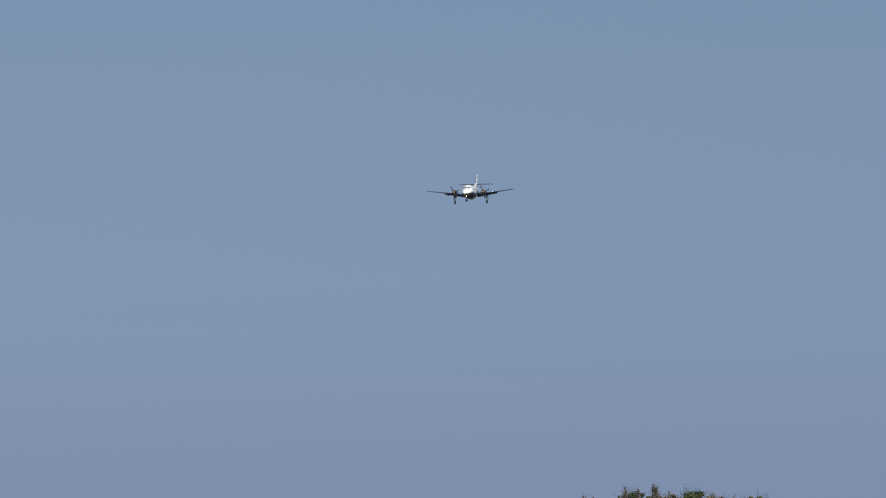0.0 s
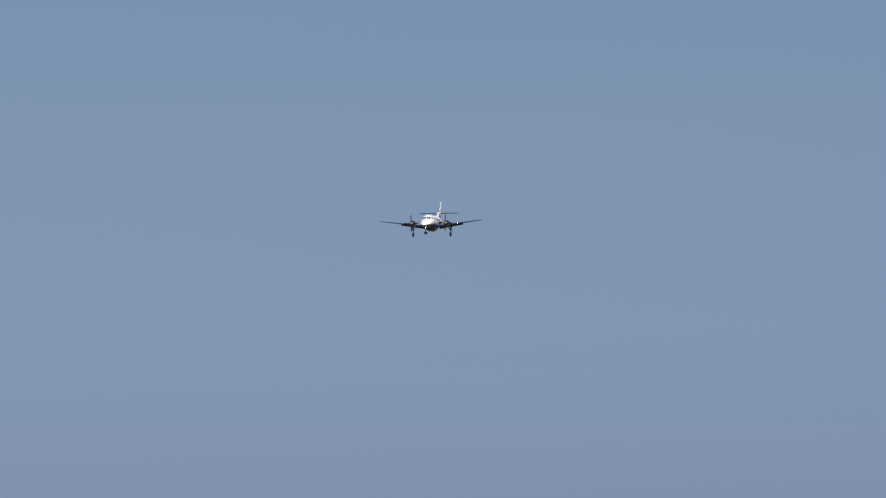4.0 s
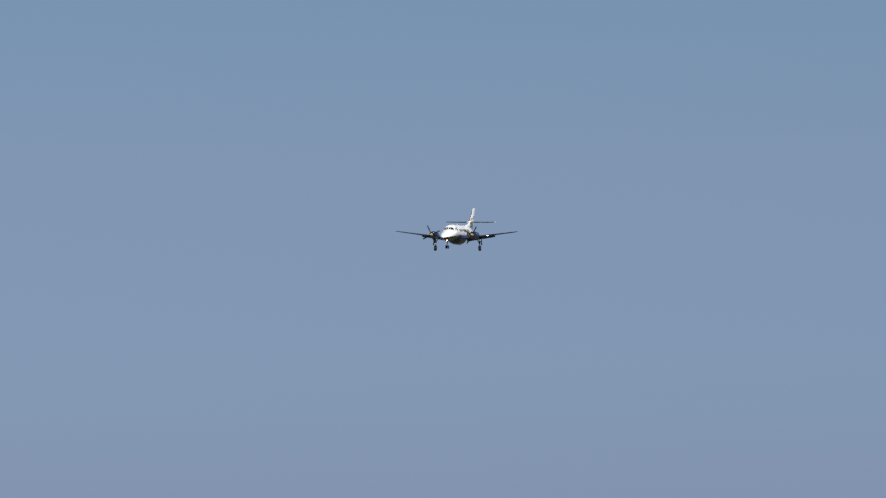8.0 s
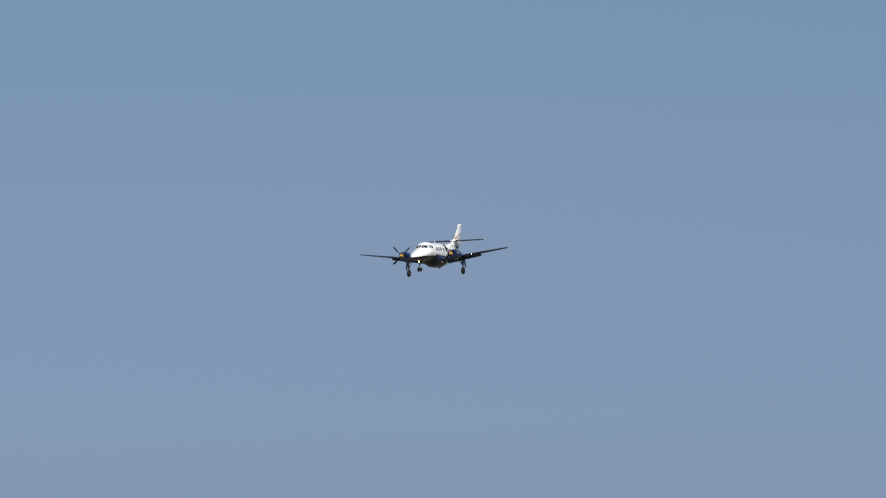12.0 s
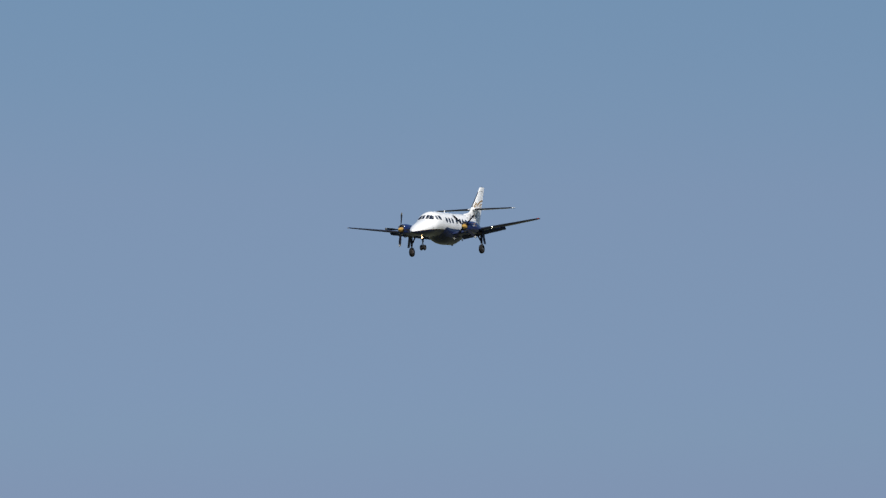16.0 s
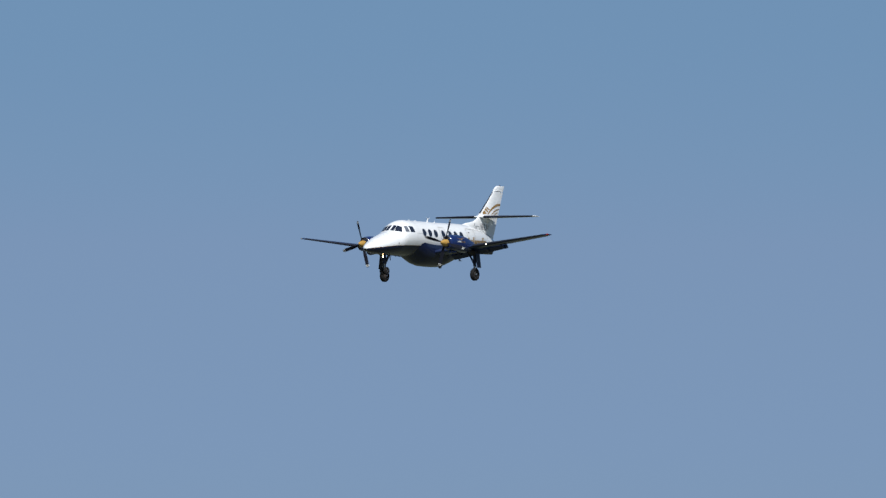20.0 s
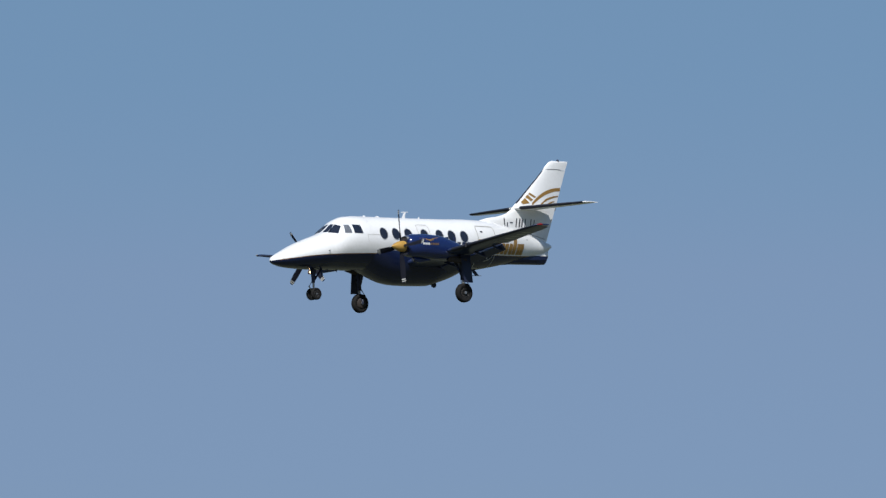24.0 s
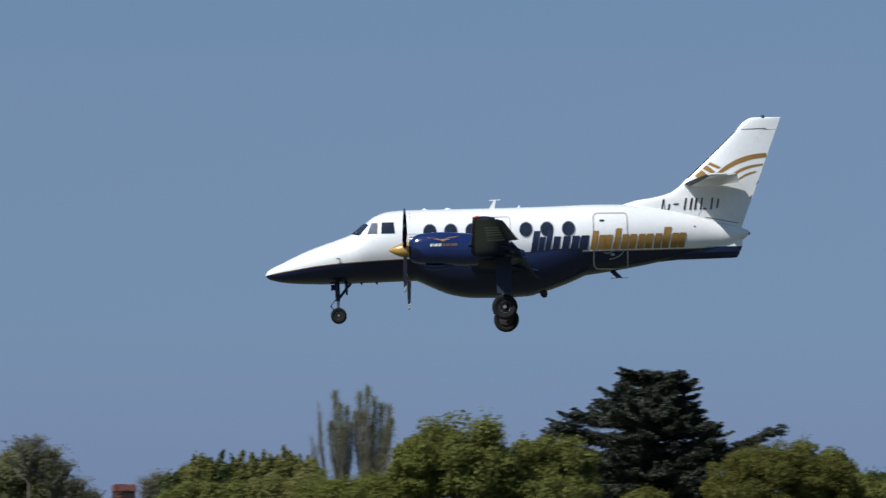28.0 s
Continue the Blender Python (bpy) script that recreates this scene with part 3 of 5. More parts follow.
def make_tail():
    ups = [1.0, 1.2, 1.5, 1.72, 1.85, 1.92, 1.98, 2.06, 2.2, 2.42, 2.9, 3.4, 3.756, 3.95, 4.06, 4.10]
    cut = 0.66
    rings = [fin_ring(u, fin_le(u), fin_te(u), fin_skin(u), 8, 0.0, cut if u < 3.9 else 0.995) for u in ups if u < 3.9]
    fin = part("fin", loft(rings), WHITE, plane, "white swept tail fin")
    cap = [fin_ring(u, fin_le(u), fin_te(u), fin_skin(u) * k, 8, 0.0, 0.995) for u, k in ((3.758, 1.0), (3.77, 1.0), (3.9, 1.0), (4.03, 0.98), (4.05, 0.93), (4.08, 0.7), (4.10, 0.35))]
    part("fin_cap", loft(cap), WHITE, fin, "white fin tip fairing")
    for side in (1, -1):
        part("cap_seam", fin_patch(((13.20, 3.775), (14.02, 3.80), (14.02, 3.78), (13.20, 3.755)), side), SEAM_DARK, fin)
        part("cap_seam", fin_patch(((14.02, 3.80), (14.07, 3.74), (14.05, 3.73), (14.00, 3.785)), side), SEAM_DARK, fin)
    rud = [fin_ring(u, fin_le(u), fin_te(u), fin_skin(u), 5, cut + 0.001, 0.995) for u in (1.0, 1.2, 1.72, 1.85, 1.98, 2.2, 2.42, 2.9, 3.4, 3.745)]
    part("rudder", loft(rud), WHITE, fin, "white rudder")
    boot = [fin_ring(u, fin_le(u), fin_te(u), fin_skin(u), 5, 0.0, 0.022, 0.005) for u in (2.45, 2.9, 3.4, 3.72)]
    part("deice_boot", loft(boot), BOOT, fin, "black rubber leading edge")
    for side in (1, -1):
        part("rudder_seam", fin_patch(((12.30, 1.345), (13.22, 1.165), (13.22, 1.145), (12.30, 1.325)), side), SEAM_DARK, fin)
        for a, u in ((13.52, 1.82), (13.72, 2.22)):
            part("rudder_hinge", fin_patch(((a, u), (a + 0.05, u + 0.02), (a + 0.09, u + 0.11), (a + 0.05, u + 0.10)), side), SEAM_DARK, fin)
    part("beacon", tube([at(13.95, 0, 4.09), at(13.95, 0, 4.14), at(13.95, 0, 4.165)], [0.05, 0.045, 0.02], 10), DARK, fin, "dark beacon lens")
    for side in (1, -1):
        for q in (((12.02, 2.50), (12.22, 2.66), (12.42, 2.47), (12.10, 2.42)), ((12.24, 2.70), (12.36, 2.79), (12.60, 2.60), (12.50, 2.54)), ((12.38, 2.81), (12.46, 2.87), (12.76, 2.72), (12.69, 2.67))):
            part("logo_block", fin_patch(q, side), GOLD, fin, "gold tail block")
        part("logo_arc", fin_arc([(12.55, 2.44), (12.9, 2.70), (13.3, 2.90), (13.7, 3.01), (14.03, 3.045)], [0.10, 0.14, 0.14, 0.13, 0.12], side), GOLD, fin, "gold curved band")
        part("logo_arc", fin_arc([(12.98, 2.43), (13.3, 2.63), (13.6, 2.73), (13.92, 2.785)], [0.07, 0.085, 0.07, 0.04], side), GOLD, fin, "gold curved band")
        part("logo_arc", fin_arc([(13.24, 2.38), (13.5, 2.52), (13.73, 2.585)], [0.05, 0.06, 0.03], side), GOLD, fin, "gold curved band")
        for x, wdt, h0, h1 in ((11.06, 0.05, 1.56, 1.86), (11.24, 0.05, 1.56, 1.72), (11.40, 0.15, 1.695, 1.735), (11.68, 0.05, 1.55, 1.88), (11.84, 0.06, 1.55, 1.88), (11.97, 0.06, 1.55, 1.88), (12.13, 0.05, 1.55, 1.88), (12.22, 0.10, 1.55, 1.60), (12.42, 0.05, 1.55, 1.88), (12.59, 0.05, 1.58, 1.85)):
            bm = bmesh.new()
            vs = []
            for (a, u) in ((x, h0), (x + wdt, h0), (x + wdt + 0.18 * (h1 - h0), h1), (x + 0.18 * (h1 - h0), h1)):
                p = fin_side(a, u, side, 0.012)
                q = on_side(a, min(u, top_line(a) - 0.02), side, 0.012)
                vs.append(p if abs(p.y) > abs(q.y) or u > top_line(a) - 0.02 else q)
            bm.faces.new([bm.verts.new(v) for v in vs])
            part("marking_bar", bm, MARK, fin)
    # tailplane
    for side in (1, -1):
        def ring(y, first, last, n=8, grow=0.0):
            f = abs(y) / 3.3
            le, te, z = 11.68 + 0.64 * f, 13.26 - 0.13 * f, 2.27 + 0.02 * f
            c = te - le
            xs = [first + (last - first) * (0.5 - 0.5 * math.cos(math.pi * k / n)) for k in range(n + 1)]
            tilt = math.sin(radians(-0.8))
            up = [at(le + x * c - (grow if x == 0 else 0), side * y, z + airfoil(x, 0.11, 0)[0] * c + grow - (x - 0.4) * c * tilt) for x in xs]
            dn = [at(le + x * c, side * y, z - airfoil(x, 0.11, 0)[0] * c - grow - (x - 0.4) * c * tilt) for x in reversed(xs[1:] if first == 0 else xs)]
            return up + dn
        def tip_ring(rg, k, out):
            mid = sum(rg, Vector()) / len(rg)
            return [Vector((mid.x - 0.08 + (p.x - mid.x) * k, p.y + side * out, mid.z + (p.z - mid.z) * k * 0.45)) for p in rg]
        end = ring(3.2, 0, 0.62)
        tp = part("tailplane", loft([ring(y, 0, 0.62) for y in (0.02, 1.0, 2.2, 3.2)] + [tip_ring(end, 0.9, 0.09), tip_ring(end, 0.6, 0.12)]), WHITE, plane, "white tailplane with dark leading edge")
        el = []
        for y in (0.16, 1.6, 3.2):
            f = y / 3.3
            hinge = at(11.68 + 0.64 * f + 0.63 * (1.58 - 0.77 * f), side * y, 2.27)
            el.append(turned(ring(y, 0.63, 0.995, 5), hinge, 1.0))
        part("elevator", loft(el), WHITE, tp, "white elevator raised slightly")
        part("deice_boot", loft([ring(y, 0, 0.10, 6, 0.005) for y in (0.3, 1.6, 3.205)]), BOOT, tp, "black rubber leading edge")


make_tail()


# ---- engines ----
ENGINE_Y, HUB_AFT, HUB_UP = 2.70, 3.95, 0.42


def make_nacelle(side):
    y0 = side * ENGINE_Y
    top = table([(4.12, 0.76), (4.35, 0.86), (4.9, 0.90), (5.6, 0.86), (6.4, 0.66), (6.9, 0.48), (7.25, 0.34)])
    low = table([(4.12, 0.10), (4.35, 0.03), (4.9, 0.0), (5.6, -0.05), (6.4, -0.02), (6.9, 0.08), (7.25, 0.2)])
    wid = table([(4.12, 0.31), (4.35, 0.39), (4.9, 0.43), (5.6, 0.43), (6.4, 0.36), (6.9, 0.2), (7.25, 0.06)])
    rings = []
    for k in range(23):
        x = 4.12 + 3.13 * k / 22
        t, b, w = top(x), low(x), wid(x)
        ring = []
        for j in range(24):
            a = j * math.tau / 24
            c, s = math.cos(a), math.sin(a)
            ring.append(at(x, y0 + w * math.copysign(abs(s) ** 0.8, s), (t + b) / 2 + (t - b) / 2 * math.copysign(abs(c) ** 0.85, c)))
        rings.append(ring)
    nac = part("nacelle", loft(rings), BLUE, plane, "royal blue engine nacelle")
    # intake above the spinner: lip, and a plug coloured as the mouth's inner shade
    lip, mouth = [], []
    for j in range(16):
        a = j * math.tau / 16
        lip.append((0.20 * math.cos(a), 0.085 * math.sin(a)))
    rr = []
    for dx, k in ((0.10, 1.15), (-0.02, 1.12), (-0.05, 1.0), (-0.02, 0.86), (0.06, 0.8)):
        rr.append([at(4.13 + dx, y0 + u * k, 0.70 + v * k) for u, v in lip])
    part("intake_lip", loft(rr, caps=False), STEEL, nac, "bright metal intake lip")
    part("intake_dark_plug", loft([[at(4.16, y0 + u * 0.82, 0.70 + v * 0.82) for u, v in lip], [at(4.115, y0 + u * 0.8, 0.70 + v * 0.8) for u, v in lip]]), SOOT_RECESS, nac)
    # front ring round the spinner
    part("cowl_ring", loft([[at(x, y0 + r * math.cos(a), HUB_UP + r * math.sin(a)) for a in (j * math.tau / 20 for j in range(20))] for x, r in ((4.16, 0.24), (4.08, 0.25), (4.06, 0.21), (4.16, 0.2))], caps=False), BOOT, nac)
    # exhaust
    part("exhaust_pipe", tube([at(6.0, y0 + side * 0.2, 0.06), at(6.4, y0 + side * 0.3, -0.02), at(6.7, y0 + side * 0.34, -0.04)], [0.13, 0.13, 0.12], 12), SOOT_RECESS, nac, "sooty exhaust pipe")
    part("oil_scoop", tube([at(4.5, y0, -0.02), at(4.75, y0, -0.06), at(5.3, y0, -0.03)], [0.09, 0.11, 0.05], 10), BLUE, nac)
    # operator's mark as plain gold and pale shapes on the outer side
    def skin(x, z):
        t, b, w = top(x), low(x), wid(x)
        c = (z - (t + b) / 2) / ((t - b) / 2)
        s = (1 - min(abs(c), 0.99) ** (2 / 0.85)) ** (0.8 / 2)
        return at(x, y0 + side * (w * s + 0.006), z)
    for quad in (((4.52, 0.735), (4.86, 0.655), (4.99, 0.655), (4.86, 0.705)), ((5.46, 0.765), (5.14, 0.655), (5.01, 0.655), (5.14, 0.725)), ((4.90, 0.655), (5.0, 0.61), (5.12, 0.655), (5.01, 0.69))):
        bm = bmesh.new()
        bm.faces.new([bm.verts.new(skin(x, z)) for x, z in quad])
        part("logo_wing", bm, GOLD, nac, "gold bird shape", smooth=False)
    for x0, x1, m in ((4.65, 4.72, MARK_PALE), (4.735, 4.76, MARK_PALE), (4.775, 4.86, MARK_PALE), (4.875, 4.96, MARK_PALE), (4.99, 5.07, TITLE_DIM), (5.09, 5.19, TITLE_DIM), (5.21, 5.40, TITLE_DIM)):
        bm = bmesh.new()
        bm.faces.new([bm.verts.new(skin(x, z)) for x, z in ((x0, 0.475), (x1, 0.485), (x1, 0.56), (x0, 0.55))])
        part("title_bar", bm, m, nac, smooth=False)


def make_propeller(side):
    """Spinner with four blades; its own x axis points forward."""
    prof = [(0.455, 0.008), (0.41, 0.04), (0.30, 0.105), (0.15, 0.17), (0.0, 0.205), (-0.12, 0.21)]
    rings = [[Vector((x, r * math.cos(a), r * math.sin(a))) for a in (j * math.tau / 20 for j in range(20))] for x, r in prof]
    prop = part("propeller", loft(rings), SPINNER, plane, "four-bladed propeller with gold spinner")
    span = [(0.16, 0.115, 0.07, 62), (0.32, 0.135, 0.055, 52), (0.6, 0.19, 0.035, 40), (0.95, 0.20, 0.024, 30), (1.19, 0.18, 0.018, 25)]
    tips = [(1.19, 0.18, 0.018, 25), (1.23, 0.172, 0.017, 24), (1.26, 0.166, 0.016, 24), (1.30, 0.15, 0.014, 22), (1.345, 0.085, 0.01, 21)]

    def section(r, chord, th, deg, turn):
        pts = [(-0.5, 0), (-0.3, 0.5), (0.0, 0.55), (0.3, 0.3), (0.5, 0), (0.3, -0.3), (0.0, -0.45), (-0.3, -0.4)]
        out = []
        for u, v in pts:
            cx, cy = u * chord, v * th
            d = radians(deg)
            fore, across = cx * math.sin(d) + cy * math.cos(d), cx * math.cos(d) - cy * math.sin(d)
            p = Vector((fore, across, r))
            out.append(Matrix.Rotation(turn, 3, "X") @ p)
        return out
    for k in range(4):
        turn = k * math.pi / 2
        b = part("blade", loft([section(*s, turn) for s in span]), BLADE, prop, "dark grey propeller blade")
        for j, (a, c) in enumerate(zip(tips, tips[1:])):
            part("blade_tip" if j == 3 else "tip_band", loft([section(*a, turn), section(*c, turn)]), BLADE_TIP if j in (0, 2) else BLADE, b, "pale painted band" if j in (0, 2) else "")
    prop.matrix_basis = Matrix.Translation(at(HUB_AFT, side * ENGINE_Y, HUB_UP))
    return prop


for s in (1, -1):
    make_nacelle(s)
left_prop, right_prop = make_propeller(1), make_propeller(-1)


# ---- undercarriage ----
def wheel(aft, left, up, r, w, parent, name="wheel"):
    def lathe(prof, n=28):
        return loft([[at(aft + q * math.cos(a), left + y, up + q * math.sin(a)) for a in (j * math.tau / n for j in range(n))] for y, q in prof])
    tyre = part(name, lathe([(-w * 0.28, r * 0.52), (-w * 0.44, r * 0.70), (-w * 0.48, r * 0.90), (-w * 0.30, r * 0.985), (0, r), (w * 0.30, r * 0.985), (w * 0.48, r * 0.90), (w * 0.44, r * 0.70), (w * 0.28, r * 0.52)]), TYRE, parent, "black rubber tyre")
    part("hub", lathe([(-w * 0.24, r * 0.14), (-w * 0.28, r * 0.30), (-w * 0.22, r * 0.36), (-w * 0.30, r * 0.47), (0, r * 0.56), (w * 0.30, r * 0.47), (w * 0.22, r * 0.36), (w * 0.28, r * 0.30), (w * 0.24, r * 0.14)], 20), HUBM, tyre, "worn grey metal hub")
    # dark discs on the hub: shade of its holes put into colour
    for j in range(6):
        a = j * math.tau / 6
        for sd in (-1, 1):
            c = at(aft + r * 0.38 * math.cos(a), left + sd * w * 0.295, up + r * 0.38 * math.sin(a))
            part("hub_hole_shade", tube([c, c + Vector((0, sd * w * 0.04, 0))], [r * 0.075, r * 0.07], 6), SOOT_RECESS, tyre)


def make_main_gear(side):
    y = side * 2.97
    leg = part("main_leg", tube([at(6.62, y, 0.18), at(6.64, y, -0.35), at(6.65, y, -0.75)], [0.10, 0.095, 0.085], 12), DARK, plane, "dark main undercarriage leg")
    part("oleo", tube([at(6.65, y, -0.72), at(6.67, y, -1.12)], [0.052, 0.052], 10), STEEL, leg, "bright steel oleo")
    part("axle", tube([at(6.67, y - side * 0.17, -1.22), at(6.67, y + side * 0.12, -1.22)], [0.05, 0.05], 10), STEEL, leg)
    part("fork", tube([at(6.67, y - side * 0.03, -1.05), at(6.67, y - side * 0.17, -1.10), at(6.67, y - side * 0.17, -1.24)], [0.05, 0.05, 0.045], 8), DARK, leg)
    part("side_brace", tube([at(6.55, y - side * 0.42, 0.08), at(6.6, y - side * 0.22, -0.28), at(6.64, y - side * 0.02, -0.66)], [0.05, 0.055, 0.05], 8), DARK, leg)
    part("torque_link", tube([at(6.74, y, -0.70), at(6.92, y, -0.92), at(6.72, y, -1.14)], [0.025, 0.03, 0.025], 6), STEEL, leg)
    part("door_strut", tube([at(6.66, y + side * 0.05, -0.34), at(6.67, y + side * 0.20, -0.42)], [0.022, 0.022], 6), STEEL, leg)
    part("brake_pipe", tube([at(6.55, y, -0.2), at(6.53, y, -0.7), at(6.60, y, -1.15)], [0.012, 0.012, 0.012], 5), BOOT, leg)
    part("leg_door", join(slab([at(6.43, y + side * 0.12, 0.16), at(6.88, y + side * 0.12, 0.16), at(6.87, y + side * 0.27, -0.86), at(6.47, y + side * 0.27, -0.86)], 0.02, (0, side, 0))), DARK, leg, "dark undercarriage door", smooth=False)
    wheel(6.67, y + side * 0.0, -1.22, 0.355, 0.24, leg)
    part("brake_pack", tube([at(6.67, y - side * 0.05, -1.22), at(6.67, y - side * 0.10, -1.22), at(6.67, y - side * 0.125, -1.22)], [0.20, 0.20, 0.15], 20), SOOT_RECESS, leg, "dark brake pack")


def make_nose_gear():
    leg = part("nose_leg", tube([at(1.98, 0, -0.20), at(2.0, 0, -0.55), at(2.01, 0, -0.78)], [0.075, 0.07, 0.06], 12), DARK, plane, "dark nose undercarriage leg")
    part("oleo", tube([at(2.01, 0, -0.76), at(2.02, 0, -1.12)], [0.04, 0.04], 10), STEEL, leg, "bright steel oleo")
    part("axle", tube([at(2.02, -0.17, -1.19), at(2.02, 0.17, -1.19)], [0.035, 0.035], 8), STEEL, leg)
    part("drag_brace", tube([at(2.42, 0, -0.24), at(2.2, 0, -0.5), at(2.03, 0, -0.72)], [0.035, 0.04, 0.035], 8), DARK, leg)
    part("torque_link", tube([at(1.94, 0, -0.74), at(1.80, 0, -0.92), at(1.95, 0, -1.1)], [0.02, 0.024, 0.02], 6), STEEL, leg)
    for sd in (1, -1):
        part("nose_door", slab([at(2.20, sd * 0.17, -0.28), at(2.29, sd * 0.17, -0.28), at(2.28, sd * 0.22, -0.60), at(2.23, sd * 0.22, -0.60)], 0.016, (0, sd, 0)), DARK, leg, "dark nose wheel door", smooth=False)
        wheel(2.02, sd * 0.13, -1.19, 0.222, 0.14, leg)
    def disc(prof):
        return [[at(1.88 + dx, r * math.cos(a), -0.40 + r * math.sin(a)) for a in (j * math.tau / 16 for j in range(16))] for r, dx in prof]
    lamp = part("lamp_hood", loft(disc(((0.03, 0.12), (0.075, 0.07), (0.08, -0.06), (0.068, -0.06), (0.064, 0.03))), caps=False), DARK, leg)
    part("taxi_lamp", loft(disc(((0.062, 0.04), (0.062, 0.02), (0.03, 0.012)))), LAMP_NOSE, lamp, "lit warm landing lamp")


for s in (1, -1):
    make_main_gear(s)
make_nose_gear()


def make_fittings():
    base = part("vhf_antenna", slab([at(6.26, 0.015, 1.69), at(6.42, 0.015, 1.69), at(6.46, 0.015, 1.93), at(6.40, 0.015, 1.93)], 0.03, (0, -1, 0)), WHITE, plane, "white blade antenna", smooth=False)
    part("antenna_bar", tube([at(6.27, 0, 1.94), at(6.60, 0, 1.95)], [0.015, 0.012], 6), WHITE, base)
    part("dorsal_antenna", slab([at(7.02, 0.012, 1.70), at(7.14, 0.012, 1.70), at(7.12, 0.012, 1.80)], 0.024, (0, -1, 0)), WHITE, plane, smooth=False)
    for x, l in ((4.35, 0.22), (4.95, 0.3)):
        part("roof_fairing", tube([at(x, 0, 1.68), at(x + l / 2, 0, 1.71), at(x + l, 0, 1.69)], [0.02, 0.055, 0.02], 10), WHITE, plane)
    part("ventral_antenna", slab([at(9.55, 0.015, -0.08), at(9.72, 0.015, -0.06), at(9.95, 0.015, -0.30), at(9.78, 0.015, -0.30)], 0.03, (0, -1, 0)), DARK, plane, "swept dark blade antenna", smooth=False)
    part("antenna_foot", tube([at(9.62, 0, -0.305), at(10.1, 0, -0.30)], [0.014, 0.01], 6), MARK_PALE, plane)
    part("belly_beacon", tube([at(7.72, 0, -0.62), at(7.76, 0, -0.73), at(7.78, 0, -0.80)], [0.11, 0.10, 0.05], 10), DARK, plane)
    for sd in (1, -1):
        part("pitot_tube", tube([on_side(2.09, 0.34, sd, 0.0), on_side(2.07, 0.34, sd, 0.06), on_side(2.0, 0.34, sd, 0.07)], [0.02, 0.016, 0.01], 6), BLADE, plane, "small dark pitot tube")
    for x in (2.62, 3.05):
        part("drain_mast", slab([at(x, 0.01, -0.285), at(x + 0.08, 0.01, -0.285), at(x + 0.07, 0.01, -0.36)], 0.02, (0, -1, 0)), DARK, plane, smooth=False)
    part("tail_lamp", tube([at(13.44, 0, 0.87), at(13.5, 0, 0.87), at(13.53, 0, 0.87)], [0.05, 0.05, 0.02], 8), GALV, plane, "clear tail lamp")


make_fittings()


# ---- church with its stone spire ----
def bearing(azimuth, distance):
    return Vector((distance * math.sin(radians(azimuth)), distance * math.cos(radians(azimuth)), 0.0))


